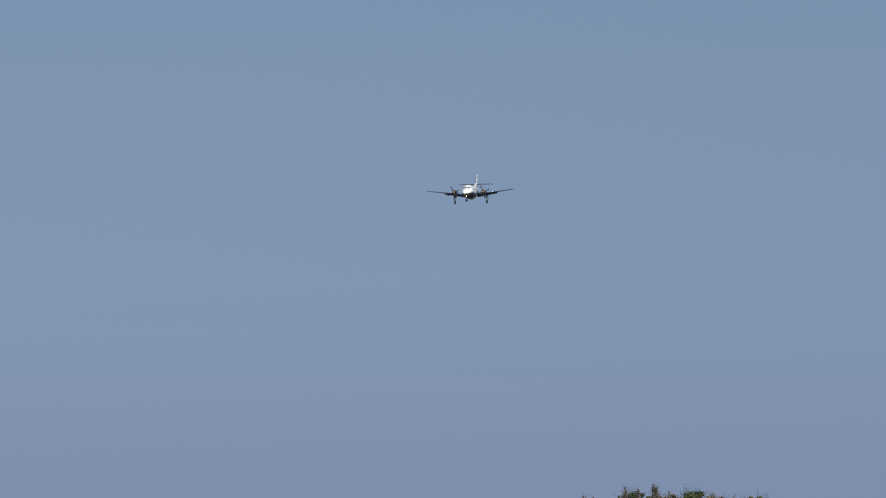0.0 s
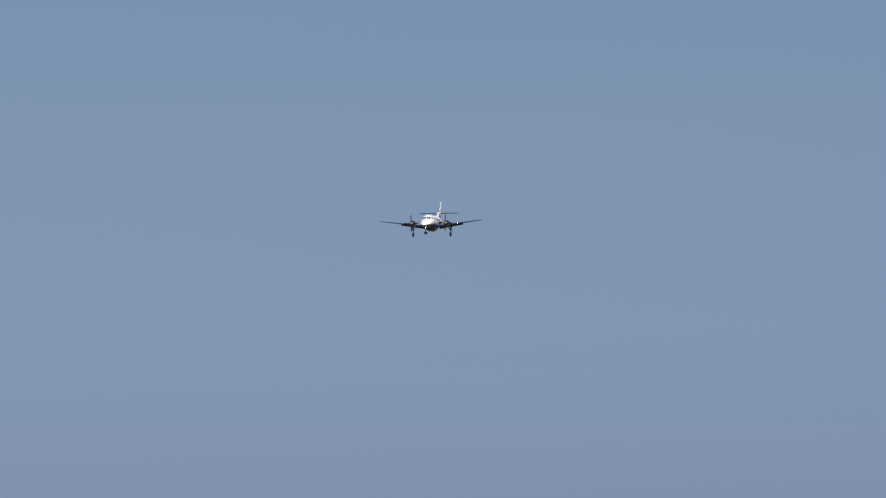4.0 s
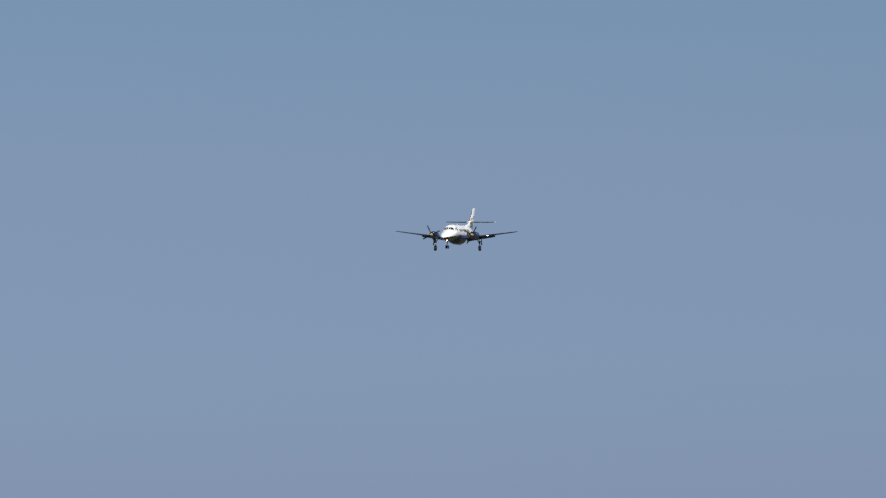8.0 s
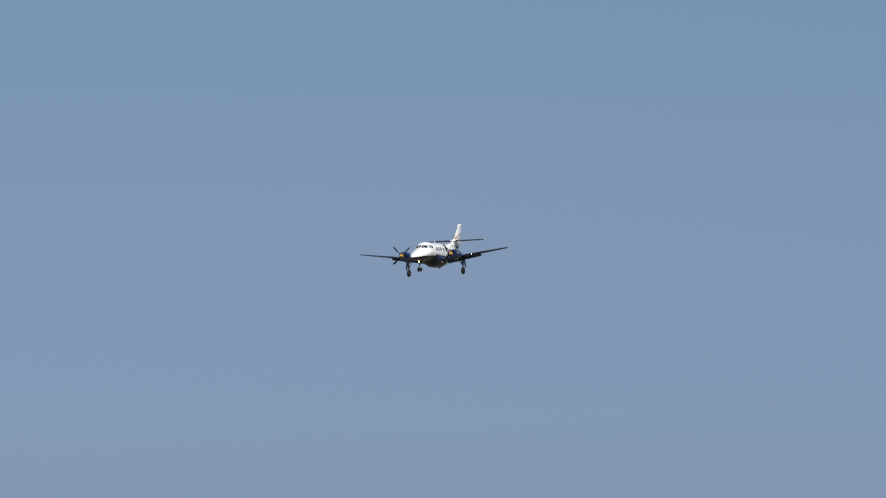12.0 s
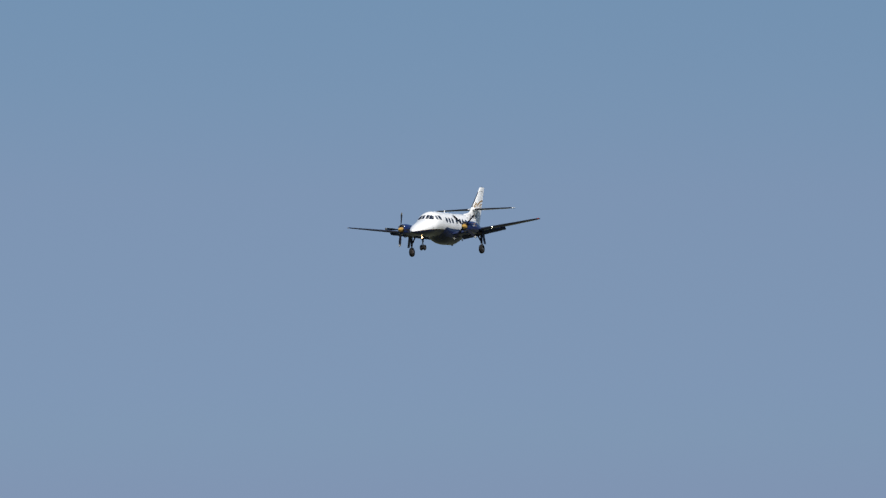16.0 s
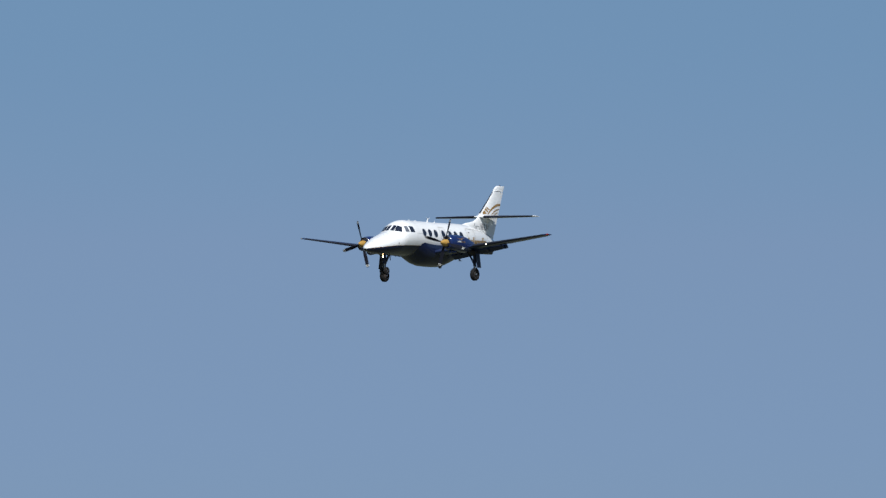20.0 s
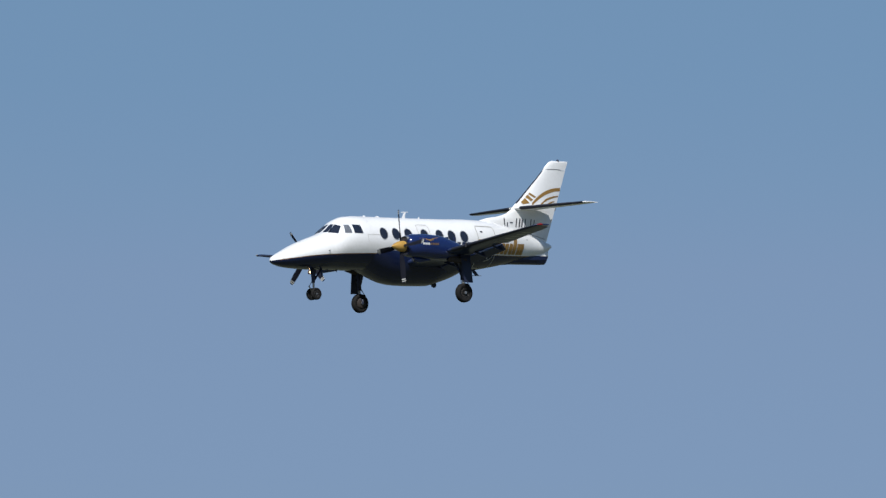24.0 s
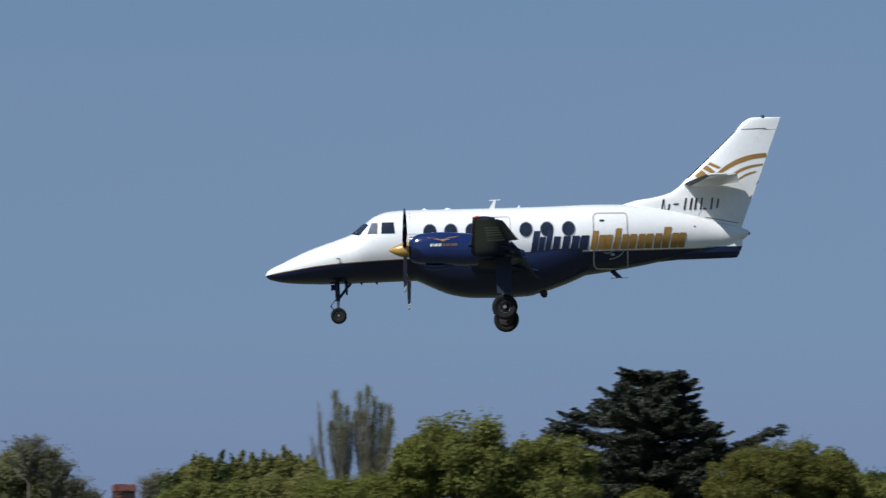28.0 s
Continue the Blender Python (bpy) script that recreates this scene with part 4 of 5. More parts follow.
def make_church(azimuth, distance, tip_up):
    rng = random.Random(5)
    base = bearing(azimuth, distance)
    church = new("church")
    church.location = base
    church.rotation_euler = (0, 0, radians(-azimuth + 15.7))
    tagged(church, "granite church tower with a tall four-sided stone spire", "church")
    half0, foot = 0.1405, 15.0
    # the old spire stands a little crooked
    drift = 0.072
    height = tip_up - foot

    def corner(k, up, out=0.0):
        r = ((tip_up - up) * half0 + out + 0.05) * math.sqrt(2)
        a = (k + 0.5) * math.tau / 4
        return Vector((r * math.cos(a) + drift * (tip_up - up), r * math.sin(a), up))
    core = loft([[corner(k, u, -0.03) for k in range(4)] for u in (foot, tip_up - 0.2)])
    spire = part("spire", core, JOINT, church, "four-sided spire with grey mortar joints", smooth=False)
    # coursed blocks
    verts, faces, singles = [], [], []
    up = foot
    while up < tip_up - 0.5:
        h = rng.uniform(0.11, 0.23)
        for k in range(4):
            a0, b0 = corner(k, up), corner(k + 1, up)
            a1, b1 = corner(k, up + h - 0.008), corner(k + 1, up + h - 0.008)
            n = ((a0 + b0) / 2 - Vector((drift * (tip_up - up), 0, up))).normalized()
            width = (b0 - a0).length
            cuts = [0.0]
            while cuts[-1] < 1.0:
                cuts.append(cuts[-1] + rng.uniform(0.16, 0.55) / width)
            cuts[-1] = 1.0
            if len(cuts) > 2 and (cuts[-1] - cuts[-2]) * width < 0.15:
                cuts.pop(-2)
            for u0, u1 in zip(cuts, cuts[1:]):
                g = 0.008 / width
                j0, j1 = rng.uniform(-0.006, 0.008), rng.uniform(-0.012, 0.004)
                q = [a0.lerp(b0, u0 + g) + Vector((0, 0, j0)), a0.lerp(b0, u1 - g) + Vector((0, 0, j0)), a1.lerp(b1, u1 - g) + Vector((0, 0, j1)), a1.lerp(b1, u0 + g) + Vector((0, 0, j1))]
                o = rng.uniform(0.0, 0.035)
                corners8 = [p - n * 0.06 for p in q] + [p + n * o for p in q]
                if k in (1, 2) and tip_up - 13.5 < up and len(singles) < 300:
                    singles.append(corners8)
                    continue
                i = len(verts)
                verts += corners8
                faces += [(i + 4, i + 5, i + 6, i + 7), (i, i + 1, i + 5, i + 4), (i + 1, i + 2, i + 6, i + 5), (i + 2, i + 3, i + 7, i + 6), (i + 3, i, i + 4, i + 7)]
        up += h
    for eight in singles:
        me = bpy.data.meshes.new("stone")
        me.from_pydata(eight, [], [(4, 5, 6, 7), (0, 1, 5, 4), (1, 2, 6, 5), (2, 3, 7, 6), (3, 0, 4, 7)])
        link("stone", me, STONE_ONE, spire, smooth=False)
    me = bpy.data.meshes.new("stonework")
    me.from_pydata(verts, [], faces)
    tagged(link("stonework", me, STONE, spire, "weathered tan granite blocks in courses", smooth=False), kind="stuff")
    for up in (tip_up - 3.05, tip_up - 8.95, tip_up - 15.5):
        band = [[corner(k, up - 0.07, 0.05) for k in range(4)], [corner(k, up - 0.05, 0.12) for k in range(4)], [corner(k, up + 0.05, 0.11) for k in range(4)], [corner(k, up + 0.08, 0.04) for k in range(4)]]
        part("string_course", loft(band), LEAD, spire, "dark projecting string course", smooth=False)
    pts = [Vector(((drift - 0.25 * half0) * (tip_up - u) - min(0.3, 0.12 * (tip_up - u)), -(tip_up - u) * half0 - 0.09, u)) for u in (foot, tip_up - 12, tip_up - 6, tip_up - 0.3)]
    part("lightning_strip", tube(pts, [0.07, 0.07, 0.065, 0.05], 6), LEAD, spire, "dark lightning conductor strip")
    part("finial", tube([(0, 0, tip_up - 0.6), (0, 0, tip_up - 0.1), (0, 0, tip_up + 0.15), (0, 0, tip_up + 0.3)], [0.20, 0.16, 0.22, 0.06], 8), LEAD, spire, "weathered reddish finial")
    rod = part("vane_rod", tube([(0, 0, tip_up), (0, 0, tip_up + 1.6)], [0.035, 0.025], 6), LEAD, spire)
    part("weathercock", slab([(-0.26, 0.02, tip_up + 1.22), (0.12, 0.02, tip_up + 1.18), (0.24, 0.02, tip_up + 1.45), (0.10, 0.02, tip_up + 1.38), (-0.05, 0.02, tip_up + 1.36), (-0.16, 0.02, tip_up + 1.5), (-0.28, 0.02, tip_up + 1.46)], 0.04, (0, -1, 0)), GILT, rod, "gilded weathercock", smooth=False)
    # tower below
    part("tower", box((6.9, 6.6, 15.0), (drift * (tip_up - foot), 0, 7.5), 0.15), STONE, church, "square granite tower", smooth=False)
    part("parapet", join(*[box((7.3, 0.4, 1.0), (drift * (tip_up - foot), s * 3.3, 15.4), 0.04) for s in (-1, 1)] + [box((0.4, 6.2, 1.0), (drift * (tip_up - foot) + s * 3.45, 0, 15.4), 0.04) for s in (-1, 1)]), STONE, church, smooth=False)
    part("belfry_louvre", slab([(-0.7, -3.34, 10.5), (0.7, -3.34, 10.5), (0.7, -3.34, 12.8), (0, -3.34, 13.6), (-0.7, -3.34, 12.8)], 0.05, (0, -1, 0)), SOOT_RECESS, church, smooth=False)


make_church(12.930, 640.0, 38.45)


# ---- trees ----
def soup(name, centres, normals, sizes, mat, parent, label, slim=0.75, rng=None):
    """Many small bent leaves as one mesh."""
    n = len(centres)
    a = rng.normal(size=(n, 3))
    u = np.cross(normals, a)
    u /= np.linalg.norm(u, axis=1)[:, None] + 1e-9
    v = np.cross(normals, u)
    s = sizes[:, None]
    fold = normals * s * 0.18
    p = np.stack([centres - u * s * 0.5, centres - v * s * 0.5 * slim + fold, centres + u * s * 0.5, centres + v * s * 0.5 * slim + fold], 1).reshape(-1, 3)
    me = bpy.data.meshes.new(name)
    me.vertices.add(4 * n)
    me.vertices.foreach_set("co", p.ravel().astype(np.float32))
    me.loops.add(6 * n)
    k = np.arange(n)[:, None] * 4
    me.loops.foreach_set("vertex_index", (k + np.array([0, 1, 2, 0, 2, 3])).ravel().astype(np.int32))
    me.polygons.add(2 * n)
    me.polygons.foreach_set("loop_start", (np.arange(2 * n) * 3).astype(np.int32))
    me.update(calc_edges=True)
    return link(name, me, mat, parent, label, smooth=False)


def unit(v):
    return v / (np.linalg.norm(v, axis=-1, keepdims=True) + 1e-9)


def clumps(rng, centre, radii, count, size, uneven=1.0):
    """Clump centres spread through the outer shell of an uneven crown, with their radii."""
    d = unit(rng.normal(size=(count, 3)))
    d[:, 2] = np.abs(d[:, 2]) ** 0.62 * np.where(rng.random(count) < 0.78, 1, -0.6)
    lump = 1 + uneven * (0.16 * np.sin(d[:, 0] * 5 + centre[0]) * np.cos(d[:, 1] * 4 + centre[1]) + 0.10 * rng.normal(size=count))
    c = np.array(centre) + d * np.array(radii) * np.minimum(lump * rng.uniform(0.66, 1.0, count), 1.03)[:, None]
    return c, rng.uniform(0.7, 1.3, count) * size


def leaves_on(rng, c, r, per, flat=0.75):
    n = len(c) * per
    i = np.repeat(np.arange(len(c)), per)
    d = unit(rng.normal(size=(n, 3)))
    p = c[i] + d * (r[i] * rng.uniform(0.55, 1.08, n))[:, None] * np.array([1, 1, flat])
    return p, unit(d + 0.7 * rng.normal(size=(n, 3)) + np.array([0, 0, 0.35]))


def limbs(tree, rng, height, trunk_r, targets, fork=0.35, mat=None):
    """Tapered trunk and limbs out to some of the clumps."""
    mat = mat or BARK
    lean = rng.normal(size=2) * height * 0.01
    part("trunk", tube([(0, 0, -0.2), (lean[0], lean[1], height * fork), (lean[0] * 2, lean[1] * 2, height * 0.8)], [trunk_r * 1.25, trunk_r * 0.9, trunk_r * 0.25], 10), mat, tree)
    for t in targets:
        b = Vector((lean[0], lean[1], height * rng.uniform(fork * 0.8, 0.62)))
        b.z = min(b.z, t[2] * 0.8)
        e = Vector(t)
        m = b.lerp(e, 0.5) + Vector((0, 0, -0.06 * height * rng.random()))
        part("limb", tube([b, m, e], [trunk_r * 0.42, trunk_r * 0.25, 0.03], 6), mat, tree)


GROUPS = {"poplar_tree": "tall poplars", "poplar_sapling": "young poplars in the hedge", "green_bush": "bushes of the hedge line", "bare_shrub": "bare shrubs of the hedge line", "bare_tree": "half-bare trees", "broadleaf_tree": "broadleaf trees"}


def broadleaf(name, azimuth, distance, height, radii, seed, mat, label, count=150, per=270, leaf=0.14, clump=0.72, crown_mid=0.62, extra=(), uneven=1.0, shoots=()):
    rng = np.random.default_rng(seed)
    height = height - 0.4
    tree = new(name)
    tree.location = bearing(azimuth, distance)
    tagged(tree, label, "bush" if name in ("green_bush", "bare_shrub") else "tree", GROUPS.get(name, ""))
    c, r = clumps(rng, (0, 0, height * crown_mid), (radii[0], radii[1], height * (1 - crown_mid) - clump * 0.55), count, clump, uneven)
    for (dx, dz, rx, rz, n) in extra:
        c2, r2 = clumps(rng, (dx, 0, dz), (rx, rx, rz), n, clump * 0.9)
        c, r = np.concatenate([c, c2]), np.concatenate([r, r2])
    limbs(tree, rng, height, 0.03 * height * 0.7, c[rng.choice(len(c), 9, replace=False)])
    p, nrm = leaves_on(rng, c, r, per)
    soup("crown", p, nrm, rng.uniform(0.7, 1.35, len(p)) * leaf, mat, tree, "", rng=rng)
    # upright leafy shoots: offset across, tip above the ground, half width
    for dx, top, wide in shoots:
        dy, lean = rng.uniform(-0.5, 0.3), rng.normal() * 0.16
        long, n = rng.uniform(0.5, 0.9), int(rng.uniform(90, 190))
        f = rng.random(n) ** 0.75
        w = rng.uniform(0, math.tau, n)
        q = wide * rng.uniform(0.8, 1.25) * (0.25 + 0.95 * f) * np.sqrt(rng.random(n))
        pts = np.stack([dx + q * np.cos(w) - lean * f, dy + q * np.sin(w), top - f * long], 1)
        soup("shoot", pts, unit(rng.normal(size=pts.shape)), rng.uniform(0.8, 1.5, n) * leaf, mat, tree, "", rng=rng)
    # outer sprays that break the outline
    m = count * 3
    k = rng.integers(0, len(c), m)
    d = unit(rng.normal(size=(m, 3)) + np.array([0, 0, 0.5]))
    stem = c[k] + d * (r[k] * 1.0)[:, None]
    q = (stem[:, None, :] + d[:, None, :] * rng.uniform(-0.15, 0.22, (m, 7, 1)) + rng.normal(size=(m, 7, 3)) * 0.06).reshape(-1, 3)
    soup("outer_sprays", q, unit(rng.normal(size=q.shape)), rng.uniform(0.6, 1.1, len(q)) * leaf * 0.85, mat, tree, "", rng=rng)
    return tree


def twiggy(name, azimuth, distance, height, spread, seed, mat, label, stems, leaf_per, leaf=0.12, narrow=True, low=0.15, plumes=4, slim=0.2, drop=0.8):
    """Upright, half-bare crowns of many ascending twigs with few young leaves."""
    rng = np.random.default_rng(seed)
    tree = new(name)
    tree.location = bearing(azimuth, distance)
    tagged(tree, label, "bush" if name in ("green_bush", "bare_shrub") else "tree", GROUPS.get(name, ""))
    part("trunk", tube([(0, 0, -0.2), (0.05, 0, height * 0.4), (0, 0.05, height * 0.92)], [0.26, 0.18, 0.03], 9), BARK, tree)
    vs, fs, tips = [], [], []
    heads = [(0.0, 0.0, height, 1.0)]
    for k in range(plumes - 1):
        w, q = rng.uniform(0, math.tau), spread * math.sqrt(rng.uniform(0.15, 1.0))
        heads.append((q * math.cos(w), q * math.sin(w), height - drop * rng.uniform(0.15, 1.0), rng.uniform(0.7, 1.1)))
    for n in range(stems):
        a = rng.uniform(0, math.tau)
        if narrow:
            # pointed plumes of steep shoots
            hx, hy, top, wide = heads[n % plumes]
            depth = rng.random() ** 0.8
            z1 = top - 0.1 - depth * (1.0 - low) * height
            reach = slim * wide * min(1.0, 0.10 + 1.7 * depth) * rng.uniform(0.2, 1.0)
            draw = 1.0 - 0.55 * depth
            b = np.array([hx * draw + 0.2 * reach * math.cos(a), hy * draw + 0.2 * reach * math.sin(a), z1 - rng.uniform(0.4, 1.0)])
            e = np.array([hx * draw + reach * math.cos(a), hy * draw + reach * math.sin(a), z1])
        else:
            z0 = height * rng.uniform(low, 0.95)
            reach = spread * rng.uniform(0.45, 1.0) * (1 - ((z0 / height - low) / (1 - low)) ** 2 * 0.6)
            rise = min(reach * rng.uniform(0.5, 1.3), height * 1.01 - z0)
            b = np.array([0, 0, z0])
            e = b + np.array([reach * math.cos(a), reach * math.sin(a), rise])
        mid = b + (e - b) * 0.5 + np.array([math.cos(a), math.sin(a), 0]) * reach * 0.16
        chain = [b, mid, e]
        for sub in range(6):
            t = rng.uniform(0.35, 1.0)
            s0 = (1 - t) ** 2 * b + 2 * t * (1 - t) * mid + t * t * e
            s1 = s0 + (unit(rng.normal(size=3) + np.array([0, 0, 3.0])) * rng.uniform(0.12, 0.42) if narrow else unit(rng.normal(size=3) + np.array([0, 0, 1.8])) * rng.uniform(0.4, 1.0))
            s1[2] = min(s1[2], height + rng.uniform(-0.3, 0.12))
            tips.append((s0, s1))
            i = len(vs)
            sd = unit(np.cross(s1 - s0, rng.normal(size=3))) * 0.014
            vs += [s0 - sd, s0 + sd, s1]
            fs += [(i, i + 1, i + 2)]
        for (p0, w0), (p1, w1) in (((chain[0], 0.045), (chain[1], 0.03)), ((chain[1], 0.03), (chain[2], 0.01))):
            for _turn in range(2):
                i = len(vs)
                sd = unit(np.cross(p1 - p0, np.array([1.0, 0.3, 0.1]) if _turn else np.array([0.2, 1.0, 0.1])))
                vs += [p0 - sd * w0, p0 + sd * w0, p1 + sd * w1, p1 - sd * w1]
                fs += [(i, i + 1, i + 2, i + 3)]
    me = bpy.data.meshes.new("bare_branch")
    me.from_pydata([tuple(v) for v in vs], [], fs)
    link("bare_branch", me, TWIG, tree, "bare grey-brown branches", smooth=False)
    if leaf_per:
        s0 = np.array([t[0] for t in tips])
        s1 = np.array([t[1] for t in tips])
        i = np.repeat(np.arange(len(tips)), leaf_per)
        f = rng.random(len(i))[:, None]
        p = s0[i] * (1 - f) + s1[i] * f + rng.normal(size=(len(i), 3)) * (0.05 if narrow else 0.09)
        soup("crown", p, unit(rng.normal(size=p.shape)), rng.uniform(0.6, 1.3, len(p)) * leaf, mat, tree, "", rng=rng)
    return tree


def plume_poplar(azimuth, distance, seed, mat, label, stems, twigs, leaf_per, leaf=0.07, foot=9.0):
    """A poplar of several steep stems that fan out from low down; stems: (offset across, tip height, half width)."""
    rng = np.random.default_rng(seed)
    tree = new("poplar_tree")
    tree.location = bearing(azimuth, distance)
    tree.rotation_euler = (0, 0, radians(-azimuth))
    tagged(tree, label, "tree", GROUPS["poplar_tree"])
    part("trunk", tube([(0, 0, -0.2), (0.04, 0, foot * 0.6), (0, 0.03, foot + 0.4)], [0.26, 0.2, 0.12], 9), BARK, tree)
    vs, fs, spots = [], [], []
    for dx, top, wide in stems:
        dy = rng.uniform(-0.5, 0.5)
        root, tip = np.array([dx * 0.34, dy * 0.3, foot]), np.array([dx, dy, top])
        bow = np.array([dx * 0.27, dy * 0.25, 0])
        part("stem", tube([root, root + (tip - root) * 0.5 + bow, tip], [0.085, 0.05, 0.008], 6), TWIG, tree)
        for n in range(twigs):
            t = 1.0 - 0.93 * rng.random() ** 1.15
            b = root * (1 - t) ** 2 + 2 * t * (1 - t) * (root + (tip - root) * 0.5 + bow) + tip * t * t
            a = rng.uniform(0, math.tau)
            # widest two thirds of the way down, drawn to a soft point
            full = wide * rng.uniform(0.4, 1.35) * min(1.0, 0.2 + 2.2 * (1 - t)) * (0.45 + 0.55 * min(1.0, t * 2.2))
            e = b + np.array([math.cos(a) * full, math.sin(a) * full, rng.uniform(0.35, 1.0) * (0.3 + 1.5 * full)])
            e[2] = min(e[2], top + rng.uniform(-0.35, 0.05))
            i = len(vs)
            sd = unit(np.cross(e - b, rng.normal(size=3))) * 0.011
            vs += [b - sd, b + sd, e]
            fs += [(i, i + 1, i + 2)]
            f = rng.uniform(0.15, 1.08, leaf_per)[:, None]
            spots.append(b + (e - b) * f + rng.normal(size=(leaf_per, 3)) * 0.085)
    me = bpy.data.meshes.new("bare_branch")
    me.from_pydata([tuple(v) for v in vs], [], fs)
    link("bare_branch", me, TWIG, tree, "thin grey-brown shoots", smooth=False)
    p = np.concatenate(spots)
    soup("crown", p, unit(rng.normal(size=p.shape)), rng.uniform(0.6, 1.3, len(p)) * leaf, mat, tree, "", rng=rng)
    return tree


def cedar(azimuth, distance, height, seed):
    rng = np.random.default_rng(seed)
    height = height - 0.22
    tree = new("cedar_tree")
    tree.location = bearing(azimuth, distance)
    tagged(tree, "dark green spreading cedar with layered flat branches", "tree")
    part("trunk", tube([(0, 0, -0.2), (0, 0, height * 0.5), (0.1, 0, height * 0.95)], [0.75, 0.5, 0.06], 12), BARK, tree)
    west = table([(0.0, 5.6), (0.76, 5.8), (0.815, 6.2), (0.85, 5.5), (0.868, 4.7), (0.89, 4.1), (0.905, 2.9), (0.925, 2.7), (0.945, 2.2), (0.962, 1.65), (0.99, 1.2)])
    east = table([(0.0, 5.2), (0.69, 5.4), (0.775, 5.0), (0.805, 4.4), (0.825, 3.9), (0.848, 3.3), (0.888, 2.95), (0.917, 2.6), (0.942, 2.2), (0.962, 1.6), (0.99, 1.2)])
    pads, sizes = [], []
    z = height * 0.22
    while z < height * 0.985:
        f = z / height
        n = int(13 + 9 * (1 - f))
        a0 = rng.uniform(0, math.tau)
        for k in range(n):
            a = a0 + k * math.tau / n + rng.normal() * 0.2
            f = min(1.0, z / height + rng.normal() * 0.008)
            half = 0.5 + 0.5 * math.cos(a)
            L = (east(f) * half + west(f) * (1 - half)) * rng.choice((rng.uniform(0.62, 0.85), rng.uniform(0.84, 1.0)))
            out = np.array([math.cos(a), math.sin(a), 0])
            rise = L * rng.uniform(-0.05, 0.13) * (1.0 if f < 0.95 else 0.4)
            b = np.array([0, 0, height * f])
            e = b + out * L + np.array([0, 0, rise])
            sag = np.array([0, 0, -0.05 * L])
            if k % 2 == 0 or L > 4.2:
                part("limb", tube([b, (b + e) / 2 + sag, e], [0.16 * (1.1 - f), 0.09 * (1.1 - f), 0.02], 5), BARK, tree)
            side = np.array([-out[1], out[0], 0])
            # flat sprays along the limb, then two or three pointed fingers past its end
            for j in range(int(8 + L * 3.4)):
                t = rng.uniform(0.15, 0.97)
                p = b + (e - b) * t + sag * 4 * t * (1 - t) + side * rng.normal() * 0.42 * (1.2 - t) * (0.4 + L * 0.16) + np.array([0, 0, rng.normal() * 0.05])
                pads.append(p)
                sizes.append(rng.uniform(0.44, 0.78) * (1.18 - 0.55 * t))
            for j in range(3):
                way = unit(out + side * rng.uniform(-0.55, 0.55) + np.array([0, 0, rng.uniform(-0.05, 0.42)]))
                start = b + (e - b) * rng.uniform(0.72, 0.95)
                long = rng.uniform(0.35, 0.85)
                for q in range(5):
                    pads.append(start + way * long * q / 4 + np.array([0, 0, 0.10 * (q / 4) ** 2]))
                    sizes.append(0.26 - 0.042 * q)
        z += height * rng.uniform(0.026, 0.036)
    # one long limb that reaches out past the rest
    b, e = np.array([0, 0, height - 5.5]), np.array([6.3, -0.6, height - 3.15])
    part("limb", tube([b, (b + e) / 2 - np.array([0, 0, 0.35]), e], [0.14, 0.08, 0.02], 6), BARK, tree)
    for j in range(80):
        t = rng.uniform(0.5, 1.0)
        pads.append(b + (e - b) * t + np.array([0, 0, -0.7 * t * (1 - t)]) + rng.normal(size=3) * np.array([0.12, 0.3, 0.12]))
        sizes.append(rng.uniform(0.3, 0.55) * (1.3 - 0.6 * t))
    c, r = np.array(pads), np.array(sizes)
    per = 40
    i = np.repeat(np.arange(len(c)), per)
    d = unit(rng.normal(size=(len(i), 3)))
    p = c[i] + d * (r[i] * rng.uniform(0.2, 1.05, len(i)))[:, None] * np.array([1.1, 1.1, 0.37])
    nrm = unit(rng.normal(size=(len(i), 3)) * 0.6 + np.array([0, 0, 1.0]))
    soup("crown", p, nrm, rng.uniform(0.10, 0.24, len(i)), NEEDLE, tree, "", slim=0.5, rng=rng)
    return tree


DEG_PER_PX = 1.0 / 271.9


def spot(px, py=441.0, az=-0.186, el=2.918):
    return az + (px - 784.0) * DEG_PER_PX, el - (py - 441.0) * DEG_PER_PX


def tall(el, distance):
    return EYE.z + distance * math.tan(radians(el))


